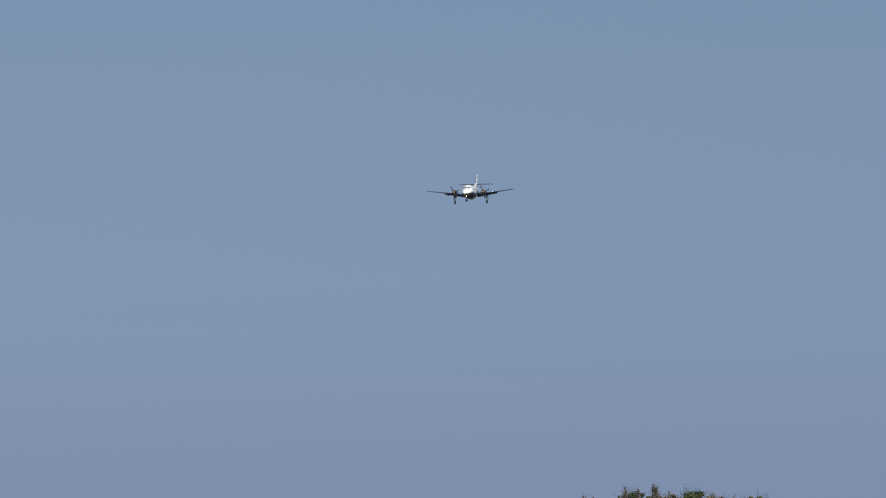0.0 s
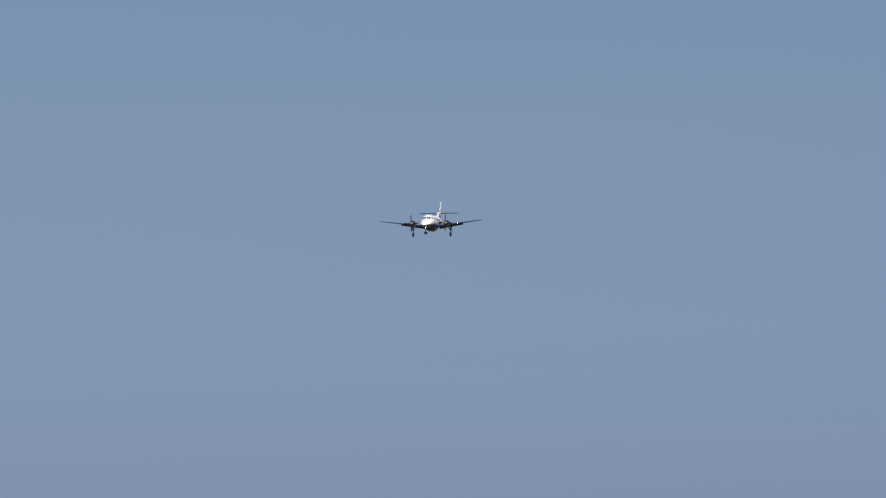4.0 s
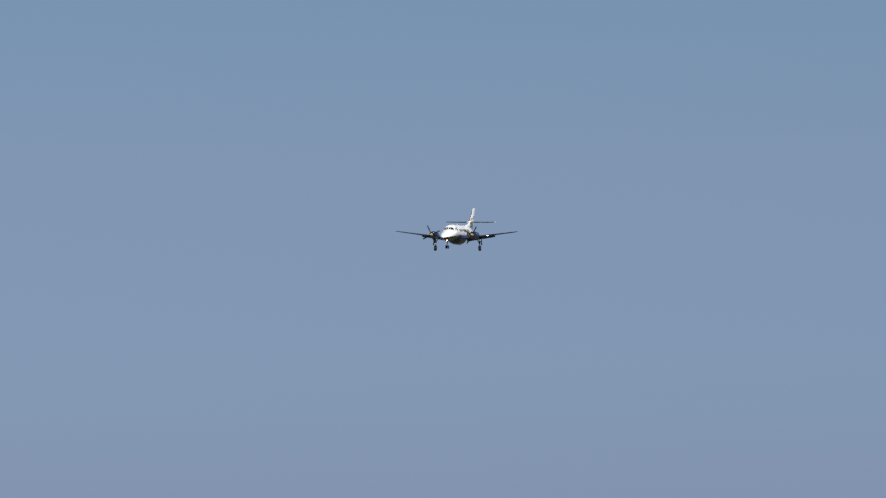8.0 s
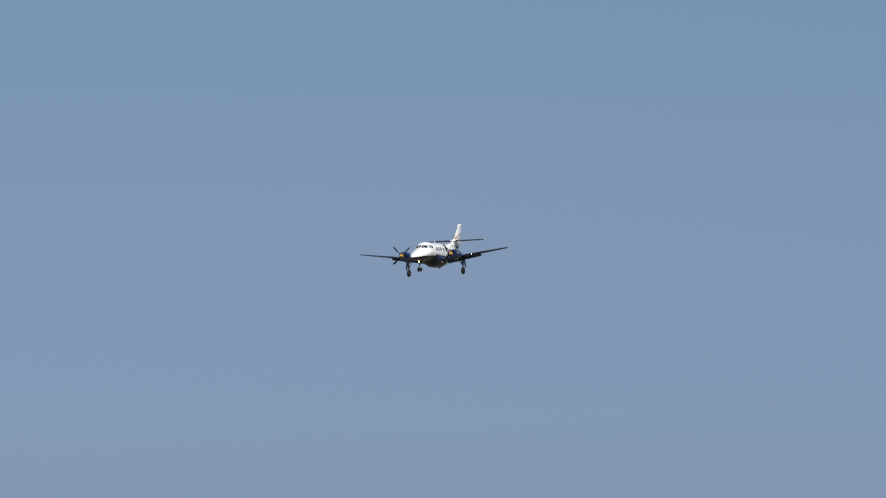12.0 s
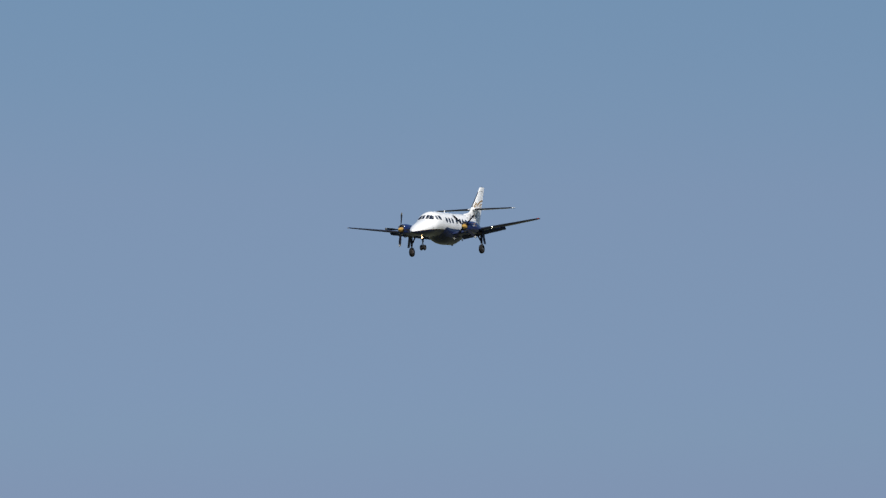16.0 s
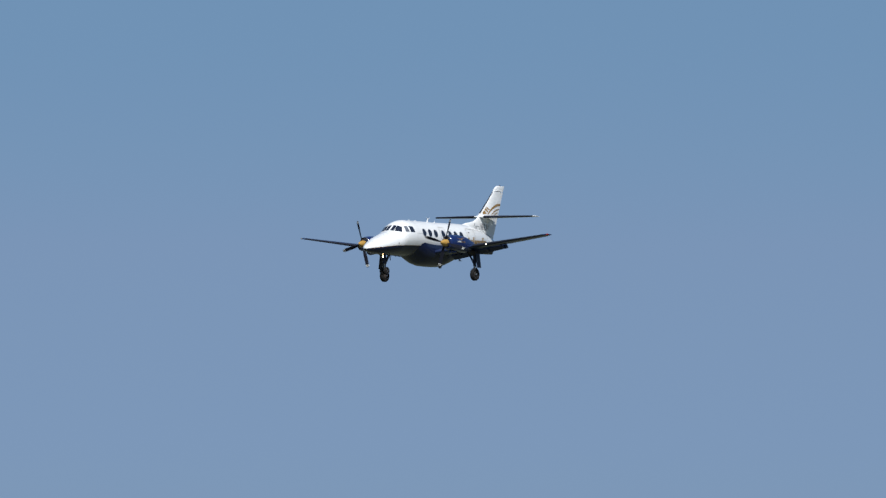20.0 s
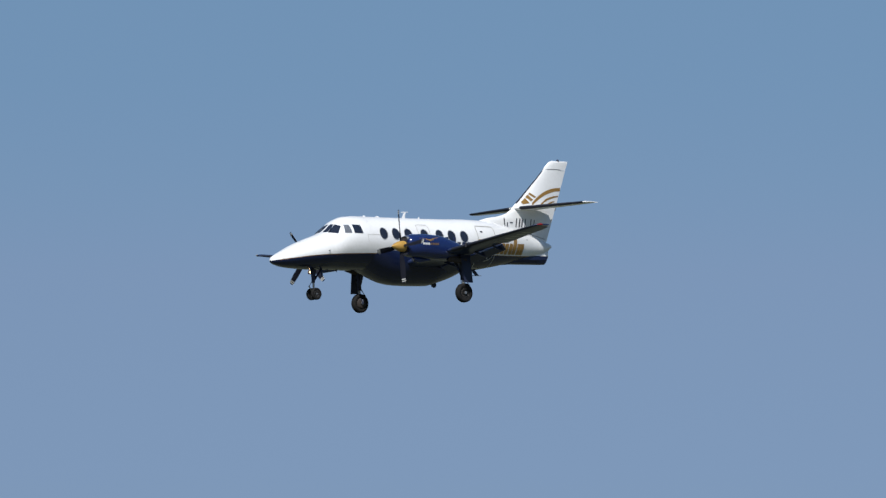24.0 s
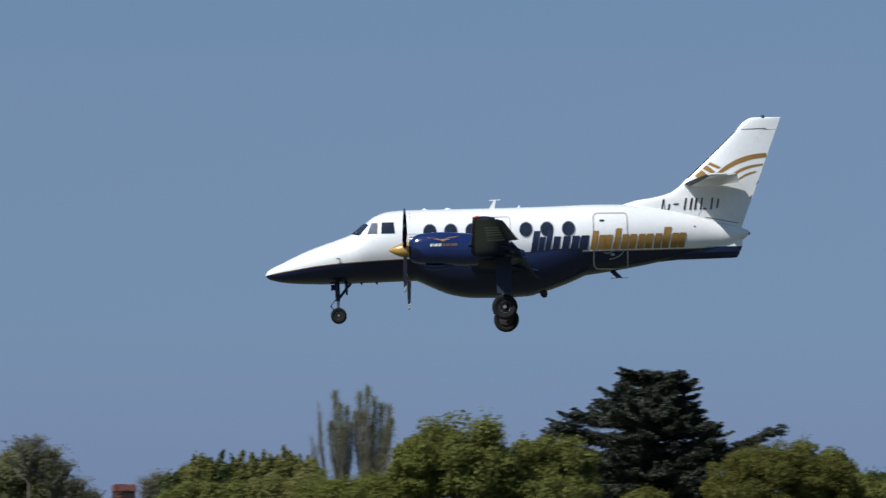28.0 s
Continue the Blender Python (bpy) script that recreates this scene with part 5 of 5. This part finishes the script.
def make_trees():
    def m_up(py, distance):
        return tall(spot(0, py)[1], distance)

    def across(px, from_px, distance):
        return (px - from_px) * radians(DEG_PER_PX) * distance

    # the rough hedge line of the field's far side, west to east
    a, e = spot(28, 782)
    broadleaf("broadleaf_tree", a, 395.0, tall(e, 395.0), (2.7, 2.8), 11, LEAF_DULL, "olive-green broadleaf tree beside the house", 160, crown_mid=0.72, uneven=1.4)
    for px, py, r, seed, n in ((52, 772, 0.9, 12, 60), (88, 790, 0.7, 14, 55), (104, 814, 0.8, 15, 60), (132, 846, 0.8, 18, 50), (158, 864, 0.6, 19, 50)):
        a, e = spot(px, py)
        twiggy("bare_tree", a, 391.0, tall(e, 391.0), r, seed, LEAF_DULL, "half-bare grey tree coming into leaf", n, 3, 0.10, narrow=False, low=0.84)
    for px, py, r, seed in ((40, 806, 1.7, 101), (92, 830, 1.2, 16), (140, 850, 1.0, 10), (165, 868, 0.7, 9)):
        a, e = spot(px, py)
        broadleaf("green_bush", a, 394.0, tall(e, 394.0), (r, r), seed, LEAF_DULL, "rounded olive-green bush in the hedge line", 60, 220, clump=0.42, crown_mid=0.8)
    for px, py, r, seed in ((270, 844, 0.6, 13), (290, 836, 0.6, 17)):
        a, e = spot(px, py)
        twiggy("bare_shrub", a, 430.0, tall(e, 430.0), r, seed, LEAF_OLIVE, "bare grey shrub behind the green bushes", 110, 2, 0.09, narrow=False, low=0.87)
    # leafy bushes with upright shoots: place, crown radius, leaf, shoot tips
    D = 412.0
    for px, py, r, seed, mat, tips in (
            (306, 832, 0.62, 20, LEAF_SHADE, ((299, 838), (313, 836))),
            (330, 820, 0.60, 21, LEAF_DEEP, ((326, 826), (340, 812))),
            (354, 797, 0.66, 22, LEAF_YOUNG, ((344, 806), (357, 804), (368, 812))),
            (380, 806, 0.60, 23, LEAF_DEEP, ((375, 811), (386, 816))),
            (401, 799, 0.60, 24, LEAF_SHADE, ((396, 797), (409, 803))),
            (424, 808, 0.60, 25, LEAF_DEEP, ((419, 814),)),
            (444, 796, 0.66, 26, LEAF_YOUNG, ((433, 797), (447, 801), (456, 812))),
            (472, 796, 0.66, 27, LEAF_YOUNG, ((468, 796), (481, 806))),
            (504, 790, 0.74, 28, LEAF_YOUNG, ((492, 806), (503, 788), (512, 798), (522, 806))),
            (540, 795, 0.80, 29, LEAF_YOUNG, ((531, 804), (546, 806), (558, 812)))):
        a, e = spot(px, py)
        shoots = [(across(x, px, D), m_up(y, D), 0.19) for x, y in tips]
        broadleaf("green_bush", a, D, tall(e, D), (r, r), seed + 100, mat, "leafy green bush with upright young shoots", 60, 200, leaf=0.12, clump=0.34, crown_mid=0.86, uneven=1.2, shoots=shoots)
    for px, py, r, seed, mat in ((345, 836, 1.3, 91, LEAF_DEEP), (425, 838, 1.4, 92, LEAF_DEEP), (480, 828, 1.2, 93, LEAF_YOUNG), (545, 820, 1.0, 94, LEAF_YOUNG)):
        a, e = spot(px, py)
        broadleaf("green_bush", a, 408.0, tall(e, 408.0), (r, 1.1), seed, mat, "broad green bush low in the hedge", 110, 220, leaf=0.12, clump=0.4, crown_mid=0.86)
    # poplars
    P = 455.0
    for px, seed, label, per, stems in (
            (607, 31, "tall poplar of narrow plumes in thin young leaf", 13, ((593, 690, 0.30), (602, 714, 0.32), (615, 720, 0.30), (586, 748, 0.30), (623, 748, 0.26), (606, 750, 0.36))),
            (652, 32, "broad poplar of several plumes in young leaf", 13, ((651, 684, 0.34), (637, 694, 0.32), (663, 702, 0.36), (676, 714, 0.34), (690, 715, 0.30), (693, 742, 0.28), (630, 728, 0.30), (683, 758, 0.36), (645, 730, 0.40), (660, 752, 0.40))),
            (590, 34, "slender bare poplar standing apart", 5, ((564, 708, 0.10), (568, 730, 0.10))),
            (583, 39, "slender bare poplar standing apart", 5, ((552, 772, 0.10), (560, 790, 0.12)))):
        a, e = spot(px, 850)
        plume_poplar(a, P, seed, LEAF_OLIVE, label, [(across(x, px, P), m_up(y, P), w) for x, y, w in stems], 230 if per > 5 else 70, per, 0.05, m_up(868, P))
    a, e = spot(650, 826)
    broadleaf("green_bush", a, 400.0, tall(e, 400.0), (2.2, 1.6), 41, LEAF_OAK, "olive-green bush below the poplars", 150, leaf=0.11, clump=0.5, crown_mid=0.86, uneven=0.5)
    a, e = spot(575, 830)
    broadleaf("green_bush", a, 402.0, tall(e, 402.0), (1.1, 1.1), 95, LEAF_OAK, "olive-green bush below the poplars", 80, leaf=0.11, clump=0.42, crown_mid=0.88, uneven=0.5)
    a, e = spot(818, 716)
    broadleaf("broadleaf_tree", a, 400.0, tall(e, 400.0), (2.75, 2.8), 42, LEAF_DEEP, "large green broadleaf tree in fresh leaf", 230, 240, clump=0.62, crown_mid=0.70, uneven=0.8)
    a, e = spot(738, 764)
    broadleaf("broadleaf_tree", a, 398.0, tall(e, 398.0), (0.95, 1.0), 96, LEAF_OAK, "small green tree at the large one's edge", 70, 230, clump=0.42, crown_mid=0.88)
    a, e = spot(972, 756)
    broadleaf("broadleaf_tree", a, 402.0, tall(e, 402.0), (2.3, 2.2), 40, LEAF_DEEP, "mid-green broadleaf tree beside the cedar", 160, 240, clump=0.5, crown_mid=0.82, uneven=0.6)
    a, e = spot(990, 826)
    broadleaf("green_bush", a, 399.0, tall(e, 399.0), (1.9, 1.4), 98, LEAF_DEEP, "broad green bush low in the hedge", 110, 220, leaf=0.12, clump=0.42, crown_mid=0.86, uneven=0.6)
    a, e = spot(1158, 641)
    cedar(a, 440.0, tall(e, 440.0), 43)
    a, e = spot(1383, 762)
    broadleaf("broadleaf_tree", a, 395.0, tall(e, 395.0), (3.3, 2.8), 44, LEAF_LIME, "olive-green rounded tree in fresh leaf", 480, 190, leaf=0.10, clump=0.42, crown_mid=0.77, uneven=0.3)
    a, e = spot(1474, 780)
    broadleaf("broadleaf_tree", a, 402.0, tall(e, 402.0), (1.4, 1.3), 49, LEAF_DEEP, "small green tree close beside the olive-green one", 90, 240, clump=0.42, crown_mid=0.84, uneven=0.6)
    a, e = spot(1148, 848)
    broadleaf("green_bush", a, 390.0, tall(e, 390.0), (1.0, 1.0), 45, LEAF_LIME, "pale green bush at the cedar's foot", 70, leaf=0.12, clump=0.3, crown_mid=0.9)
    a, e = spot(1546, 818)
    broadleaf("broadleaf_tree", a, 424.0, tall(e, 424.0), (1.6, 1.6), 46, LEAF_SHADE, "dark green tree behind the hedge", 90, clump=0.45, crown_mid=0.86)
    a, e = spot(1556, 834)
    broadleaf("green_bush", a, 396.0, tall(e, 396.0), (1.5, 1.4), 97, LEAF_DEEP, "rounded olive-green bush in the hedge line", 80, clump=0.42, crown_mid=0.86)
    a, e = spot(1825, 812)
    twiggy("poplar_sapling", a, 420.0, tall(e, 420.0), 0.6, 47, LEAF_DEEP, "bushy young poplar with upright leafy shoots", 90, 12, 0.14, low=0.82, plumes=6, slim=0.3)
    a, e = spot(2010, 785)
    broadleaf("broadleaf_tree", a, 420.0, tall(e, 420.0), (2.6, 2.4), 48, LEAF_DEEP, "dark green tree behind the hedge", 110)
    # tree tops under the distant approach
    for px, py, r, seed, mat in ((1112, 867, 0.35, 51, LEAF_BROWN), (1129, 863, 0.30, 52, LEAF_SHADE), (1184, 868, 0.42, 58, LEAF_BROWN), (1204, 868, 0.30, 50, LEAF_SHADE), (1224, 862, 0.36, 53, LEAF_SHADE),
                                 (1250, 871, 0.45, 59, LEAF_OLIVE), (1280, 875, 0.50, 60, LEAF_BROWN), (1316, 874, 0.4, 61, LEAF_BROWN), (1340, 872, 0.35, 54, LEAF_SHADE)):
        a, e = spot(px, py, 81.07, 2.775)
        broadleaf("broadleaf_tree", a, 353.0, tall(e, 353.0) + 0.24, (r, 0.6), seed, mat, "olive-brown tree in young leaf at the field's end", 22, 80, leaf=0.07, clump=0.15, crown_mid=0.93, uneven=1.6)
    for px, py, seed in ((1033, 868, 55), (1051, 871, 81), (1107, 851, 82), (1131, 853, 83), (1157, 846, 56), (1163, 850, 84), (1184, 858, 57), (1263, 866, 87), (1300, 866, 85), (1336, 869, 86)):
        a, e = spot(px, py, 81.07, 2.775)
        twiggy("bare_tree", a, 350.0, tall(e, 350.0) - 0.1, 0.12, seed, LEAF_BROWN, "thinly leaved upright tree at the field's end", 12, 1, 0.05, low=0.96, plumes=2, slim=0.07, drop=0.3)


make_trees()


# ---- house chimney and light mast ----
def make_house(azimuth, distance, top_up):
    house = new("house")
    house.location = bearing(azimuth, distance)
    house.rotation_euler = (0, 0, radians(-azimuth + 8))
    tagged(house, "small rendered house with slate roof and red brick chimney", "house")
    part("wall", box((9.0, 7.0, 5.0), (0, 0, 2.5), 0.03), RENDERED, house, smooth=False)
    roof = part("roof", loft([[Vector((x, -3.8, 4.95)), Vector((x, 0, 7.6)), Vector((x, 3.8, 4.95)), Vector((x, 3.8, 5.1)), Vector((x, 0, 7.8)), Vector((x, -3.8, 5.1))] for x in (-4.8, 4.8)]), SLATE, house, "grey slate gable roof", smooth=False)
    w = 0.70
    part("chimney", box((w, 0.75, top_up - 6.0), (0, 0, 6.0 + (top_up - 6.0) / 2 - 0.15), 0.02), SOOT_RECESS, roof, "dark chimney stack", smooth=False)
    rng = random.Random(3)
    verts, faces, shades = [], [], []
    up = 6.8
    while up < top_up - 0.02:
        crown = up > top_up - 0.21
        h = 0.065
        ex = 0.045 if crown else 0.02
        for sx, sy, nx, ny in ((0, -1, 1, 0), (0, 1, 1, 0), (-1, 0, 0, 1), (1, 0, 0, 1)):
            half = (w / 2 if nx else 0.375) + ex
            far = (0.375 if nx else w / 2) + ex
            u = -half - rng.choice((0.0, 0.11))
            while u < half:
                u0, u1 = max(u + 0.005, -half), min(u + 0.21, half)
                if u1 - u0 > 0.03:
                    o = far + rng.uniform(0.004, 0.012)
                    i = len(verts)
                    for dz in (0.0, h):
                        for uu, oo in ((u0, far - 0.05), (u1, far - 0.05), (u1, o), (u0, o)):
                            verts.append((uu if nx else sx * oo, uu if ny else sy * oo, up + dz))
                    # crown is red brick; left edge red too, its light painted in; rest dark
                    shades += [0 if crown or (nx and u0 < 0.1 - half) else 1] * 6
                    faces += [(i, i + 1, i + 2, i + 3), (i + 4, i + 5, i + 6, i + 7), (i, i + 1, i + 5, i + 4), (i + 1, i + 2, i + 6, i + 5), (i + 2, i + 3, i + 7, i + 6), (i + 3, i, i + 4, i + 7)]
                u += 0.225
        up += 0.076
    # broken mortar and loose half bricks on top
    for n in range(9):
        x, y, h = -0.34 + n * 0.085, rng.uniform(-0.38, -0.1), rng.uniform(0.01, 0.055)
        i = len(verts)
        verts += [(x + dx * 0.05, y + dy * 0.06, up - 0.01 + dz * h) for dz in (0, 1) for dx, dy in ((-1, -1), (1, -1), (1, 1), (-1, 1))]
        faces += [(i, i + 3, i + 2, i + 1), (i + 4, i + 5, i + 6, i + 7), (i, i + 1, i + 5, i + 4), (i + 1, i + 2, i + 6, i + 5), (i + 2, i + 3, i + 7, i + 6), (i + 3, i, i + 4, i + 7)]
        shades += [0] * 6
    me = bpy.data.meshes.new("brickwork")
    me.from_pydata(verts, [], faces)
    work = link("brickwork", me, BRICK, roof, "red and dark brick courses of the chimney", smooth=False)
    me.materials.append(BRICK_DARK)
    me.polygons.foreach_set("material_index", shades)
    tagged(work, kind="stuff")


def make_mast(azimuth, distance, top_up):
    mast = new("light_mast")
    mast.location = bearing(azimuth, distance)
    tagged(mast, "slim galvanised mast with a pale lamp head", "street lamp")
    part("pole", tube([(0, 0, 0), (0, 0, top_up * 0.6), (0, 0, top_up - 0.5)], [0.16, 0.12, 0.08], 10), GALV, mast)
    arm = part("bracket", tube([(-0.25, 0, top_up - 0.45), (0.25, 0, top_up - 0.45)], [0.05, 0.05], 8), GALV, mast)
    for x in (-0.2, 0.2):
        part("lamp_head", box((0.3, 0.35, 0.32), (x, -0.05, top_up - 0.18), 0.04), RENDERED, arm, "pale lamp head", smooth=False)


def make_cottage(azimuth, distance, ridge_up):
    cottage = new("cottage")
    cottage.location = bearing(azimuth, distance)
    cottage.rotation_euler = (0, 0, radians(-azimuth - 6))
    tagged(cottage, "pale rendered cottage with slate roof behind the trees", "house")
    eaves = ridge_up - 1.1
    part("wall", box((3.0, 4.0, eaves), (0, 0, eaves / 2), 0.03), RENDERED, cottage, smooth=False)
    part("roof", loft([[Vector((x, -2.3, eaves - 0.05)), Vector((x, 0, ridge_up - 0.1)), Vector((x, 2.3, eaves - 0.05)), Vector((x, 2.3, eaves + 0.08)), Vector((x, 0, ridge_up)), Vector((x, -2.3, eaves + 0.08))] for x in (-1.7, 1.7)]), SLATE, cottage, "grey slate gable roof", smooth=False)


make_cottage(spot(706)[0], 470.0, tall(spot(0, 806)[1], 470.0))
make_house(spot(220)[0], 320.0, tall(spot(0, 862)[1], 320.0))
make_mast(4.05, 420.0, tall(1.70, 420.0))


# ---- what moves ----
def spin(side):
    """A pose for every thirtieth of a second; the blades come round by 48 degrees each time, with the phases below."""
    known = PHASES[side]
    rows, shift = [], None
    marks = []
    for t, phase in known:
        want = (phase - 48.0 * round(t * FPS)) % 90.0
        if shift is not None:
            while want - shift > 45:
                want -= 90
            while want - shift < -45:
                want += 90
        shift = want
        marks.append((t, want))
    ts, ws = [m[0] for m in marks], [m[1] for m in marks]
    hub = at(HUB_AFT, side * ENGINE_Y, HUB_UP)
    for i in range(frame(28.0)):
        t = i / FPS
        rows.append((t, Matrix.Translation(hub) @ Matrix.Rotation(radians(48.0 * i + float(np.interp(t, ts, ws))), 4, "X")))
    return rows


# blade angle from upright at some moments, degrees
PHASES = {
    1: [(0, 20), (1, 10), (2, 0), (3, 0), (6, -5), (7, 15), (8, 60), (10, 0), (11, 30), (12, 40), (15, 20), (16, 46), (17, 5), (18, 40), (19, 50), (20, -15), (21, 9), (24, 5), (25, -61), (26, -33), (27, 5), (28, 28)],
    -1: [(0, 25), (1, 5), (2, 42), (3, 0), (6, 5), (7, 42), (8, 25), (9, 66), (10, 28), (11, 3), (12, 42), (15, 0), (16, -5), (17, 40), (18, 16), (19, 53), (20, 16), (21, -28), (24, 45), (25, 11), (26, 3), (27, 0), (28, 10)],
}


def motions():
    walk(plane, [
        (0, pose(1592.23, 244.89, 90.35, 0.88, 0.20, 178.73)),
        (0.5, pose(1560.86, 244.89, 88.95, 0.70, 0.50, 178.77)),
        (1, pose(1529.59, 244.89, 87.55, 0.51, 0.90, 178.81)),
        (1.5, pose(1498.40, 244.89, 86.15, 0.51, 0.90, 178.30)),
        (2, pose(1467.30, 244.89, 84.75, 0.51, 0.90, 177.90)),
        (2.5, pose(1436.29, 244.89, 83.35, 0.56, 0.80, 178.40)),
        (3, pose(1405.38, 244.89, 81.95, 0.61, 0.70, 178.94)),
        (3.5, pose(1374.55, 244.89, 80.55, 0.49, 0.80, 178.76)),
        (4, pose(1343.81, 244.89, 79.15, 0.37, 0.85, 178.58)),
        (4.5, pose(1313.18, 244.89, 77.75, 0.17, 0.90, 178.27)),
        (5, pose(1282.65, 244.89, 76.35, -0.02, 1.00, 177.40)),
        (5.5, pose(1252.23, 244.89, 74.96, -0.07, 1.10, 176.80)),
        (6, pose(1221.92, 244.89, 73.56, -0.12, 1.26, 176.20)),
        (6.5, pose(1191.72, 244.89, 72.17, -0.34, 1.32, 175.70)),
        (7, pose(1161.62, 244.89, 70.78, -0.56, 1.38, 175.30)),
        (7.5, pose(1131.64, 244.89, 69.39, -0.86, 1.36, 175.60)),
        (8, pose(1101.76, 244.89, 68.00, -1.15, 1.69, 175.90)),
        (8.5, pose(1072.00, 244.89, 66.61, -1.45, 1.46, 177.18)),
        (9, pose(1042.37, 244.89, 65.23, -1.79, 1.28, 177.91)),
        (9.5, pose(1012.86, 244.89, 63.84, -0.67, 1.05, 178.41)),
        (10, pose(983.47, 244.89, 62.46, 0.40, 0.91, 178.83)),
        (10.5, pose(954.22, 244.89, 61.09, 0.47, 0.82, 178.27)),
        (11, pose(925.09, 244.89, 59.71, 0.24, 0.73, 177.71)),
        (11.5, pose(896.08, 244.89, 58.34, 1.00, 0.58, 176.20)),
        (12, pose(867.21, 244.89, 56.97, 1.47, 0.42, 174.90)),
        (12.5, pose(838.46, 244.89, 55.60, 1.82, 0.42, 175.20)),
        (13, pose(809.85, 244.89, 54.24, 1.13, 0.41, 176.20)),
        (13.5, pose(781.38, 244.89, 52.88, -0.42, 0.50, 176.54)),
        (14, pose(753.04, 244.89, 51.52, -1.87, 0.58, 176.73)),
        (14.5, pose(724.85, 244.89, 50.17, -2.47, 0.66, 177.05)),
        (15, pose(696.79, 244.89, 48.82, -1.73, 0.74, 176.71)),
        (15.5, pose(668.86, 244.89, 47.47, -0.27, 0.68, 176.99)),
        (16, pose(641.08, 244.89, 46.13, 1.06, 0.62, 177.6)),
        (16.5, pose(613.42, 244.89, 44.79, 0.96, 0.51, 177.11)),
        (17, pose(585.87, 244.89, 43.45, 0.63, 0.40, 176.95)),
        (17.5, pose(558.44, 244.89, 42.11, 0.04, 0.21, 177.09)),
        (18, pose(531.11, 244.89, 40.78, -0.56, 0.02, 176.40)),
        (18.5, pose(503.90, 244.89, 39.45, 0.01, 0.07, 177.41)),
        (19, pose(476.80, 244.89, 38.12, 0.57, 0.12, 177.59)),
        (19.5, pose(449.82, 244.89, 36.80, -0.17, 0.47, 177.70)),
        (20, pose(422.94, 244.89, 35.48, -1.21, 0.82, 177.80)),
        (20.5, pose(396.15, 244.89, 34.16, -1.75, 1.12, 177.60)),
        (21, pose(369.42, 244.89, 32.83, -2.30, 1.41, 177.50)),
        (21.5, pose(342.75, 244.89, 31.51, -1.58, 1.32, 177.90)),
        (22, pose(316.13, 244.89, 30.19, -1.17, 1.23, 178.00)),
        (22.5, pose(289.57, 244.89, 28.87, -0.90, 1.13, 178.60)),
        (23, pose(263.08, 244.89, 27.55, -0.64, 1.03, 179.00)),
        (23.5, pose(236.64, 244.89, 26.23, 0.13, 0.96, 179.30)),
        (24, pose(210.26, 244.89, 24.91, 0.89, 0.90, 179.45)),
        (24.5, pose(183.93, 244.89, 23.59, 1.37, 0.94, 179.35)),
        (25, pose(157.64, 244.89, 22.27, 1.85, 0.99, 179.20)),
        (25.5, pose(131.41, 244.89, 20.94, 0.43, 1.09, 178.50)),
        (26, pose(105.22, 244.89, 19.62, -1.00, 1.15, 178.00)),
        (26.5, pose(79.08, 244.89, 18.30, -1.18, 1.39, 177.50)),
        (27, pose(52.99, 244.89, 16.98, -1.35, 1.68, 177.40)),
        (27.5, pose(26.94, 244.89, 15.65, -0.21, 1.50, 178.40)),
        (28, pose(0.94, 244.89, 14.33, 0.93, 1.33, 179.37)),
    ])
    walk(left_prop, spin(1))
    walk(right_prop, spin(-1))


motions()
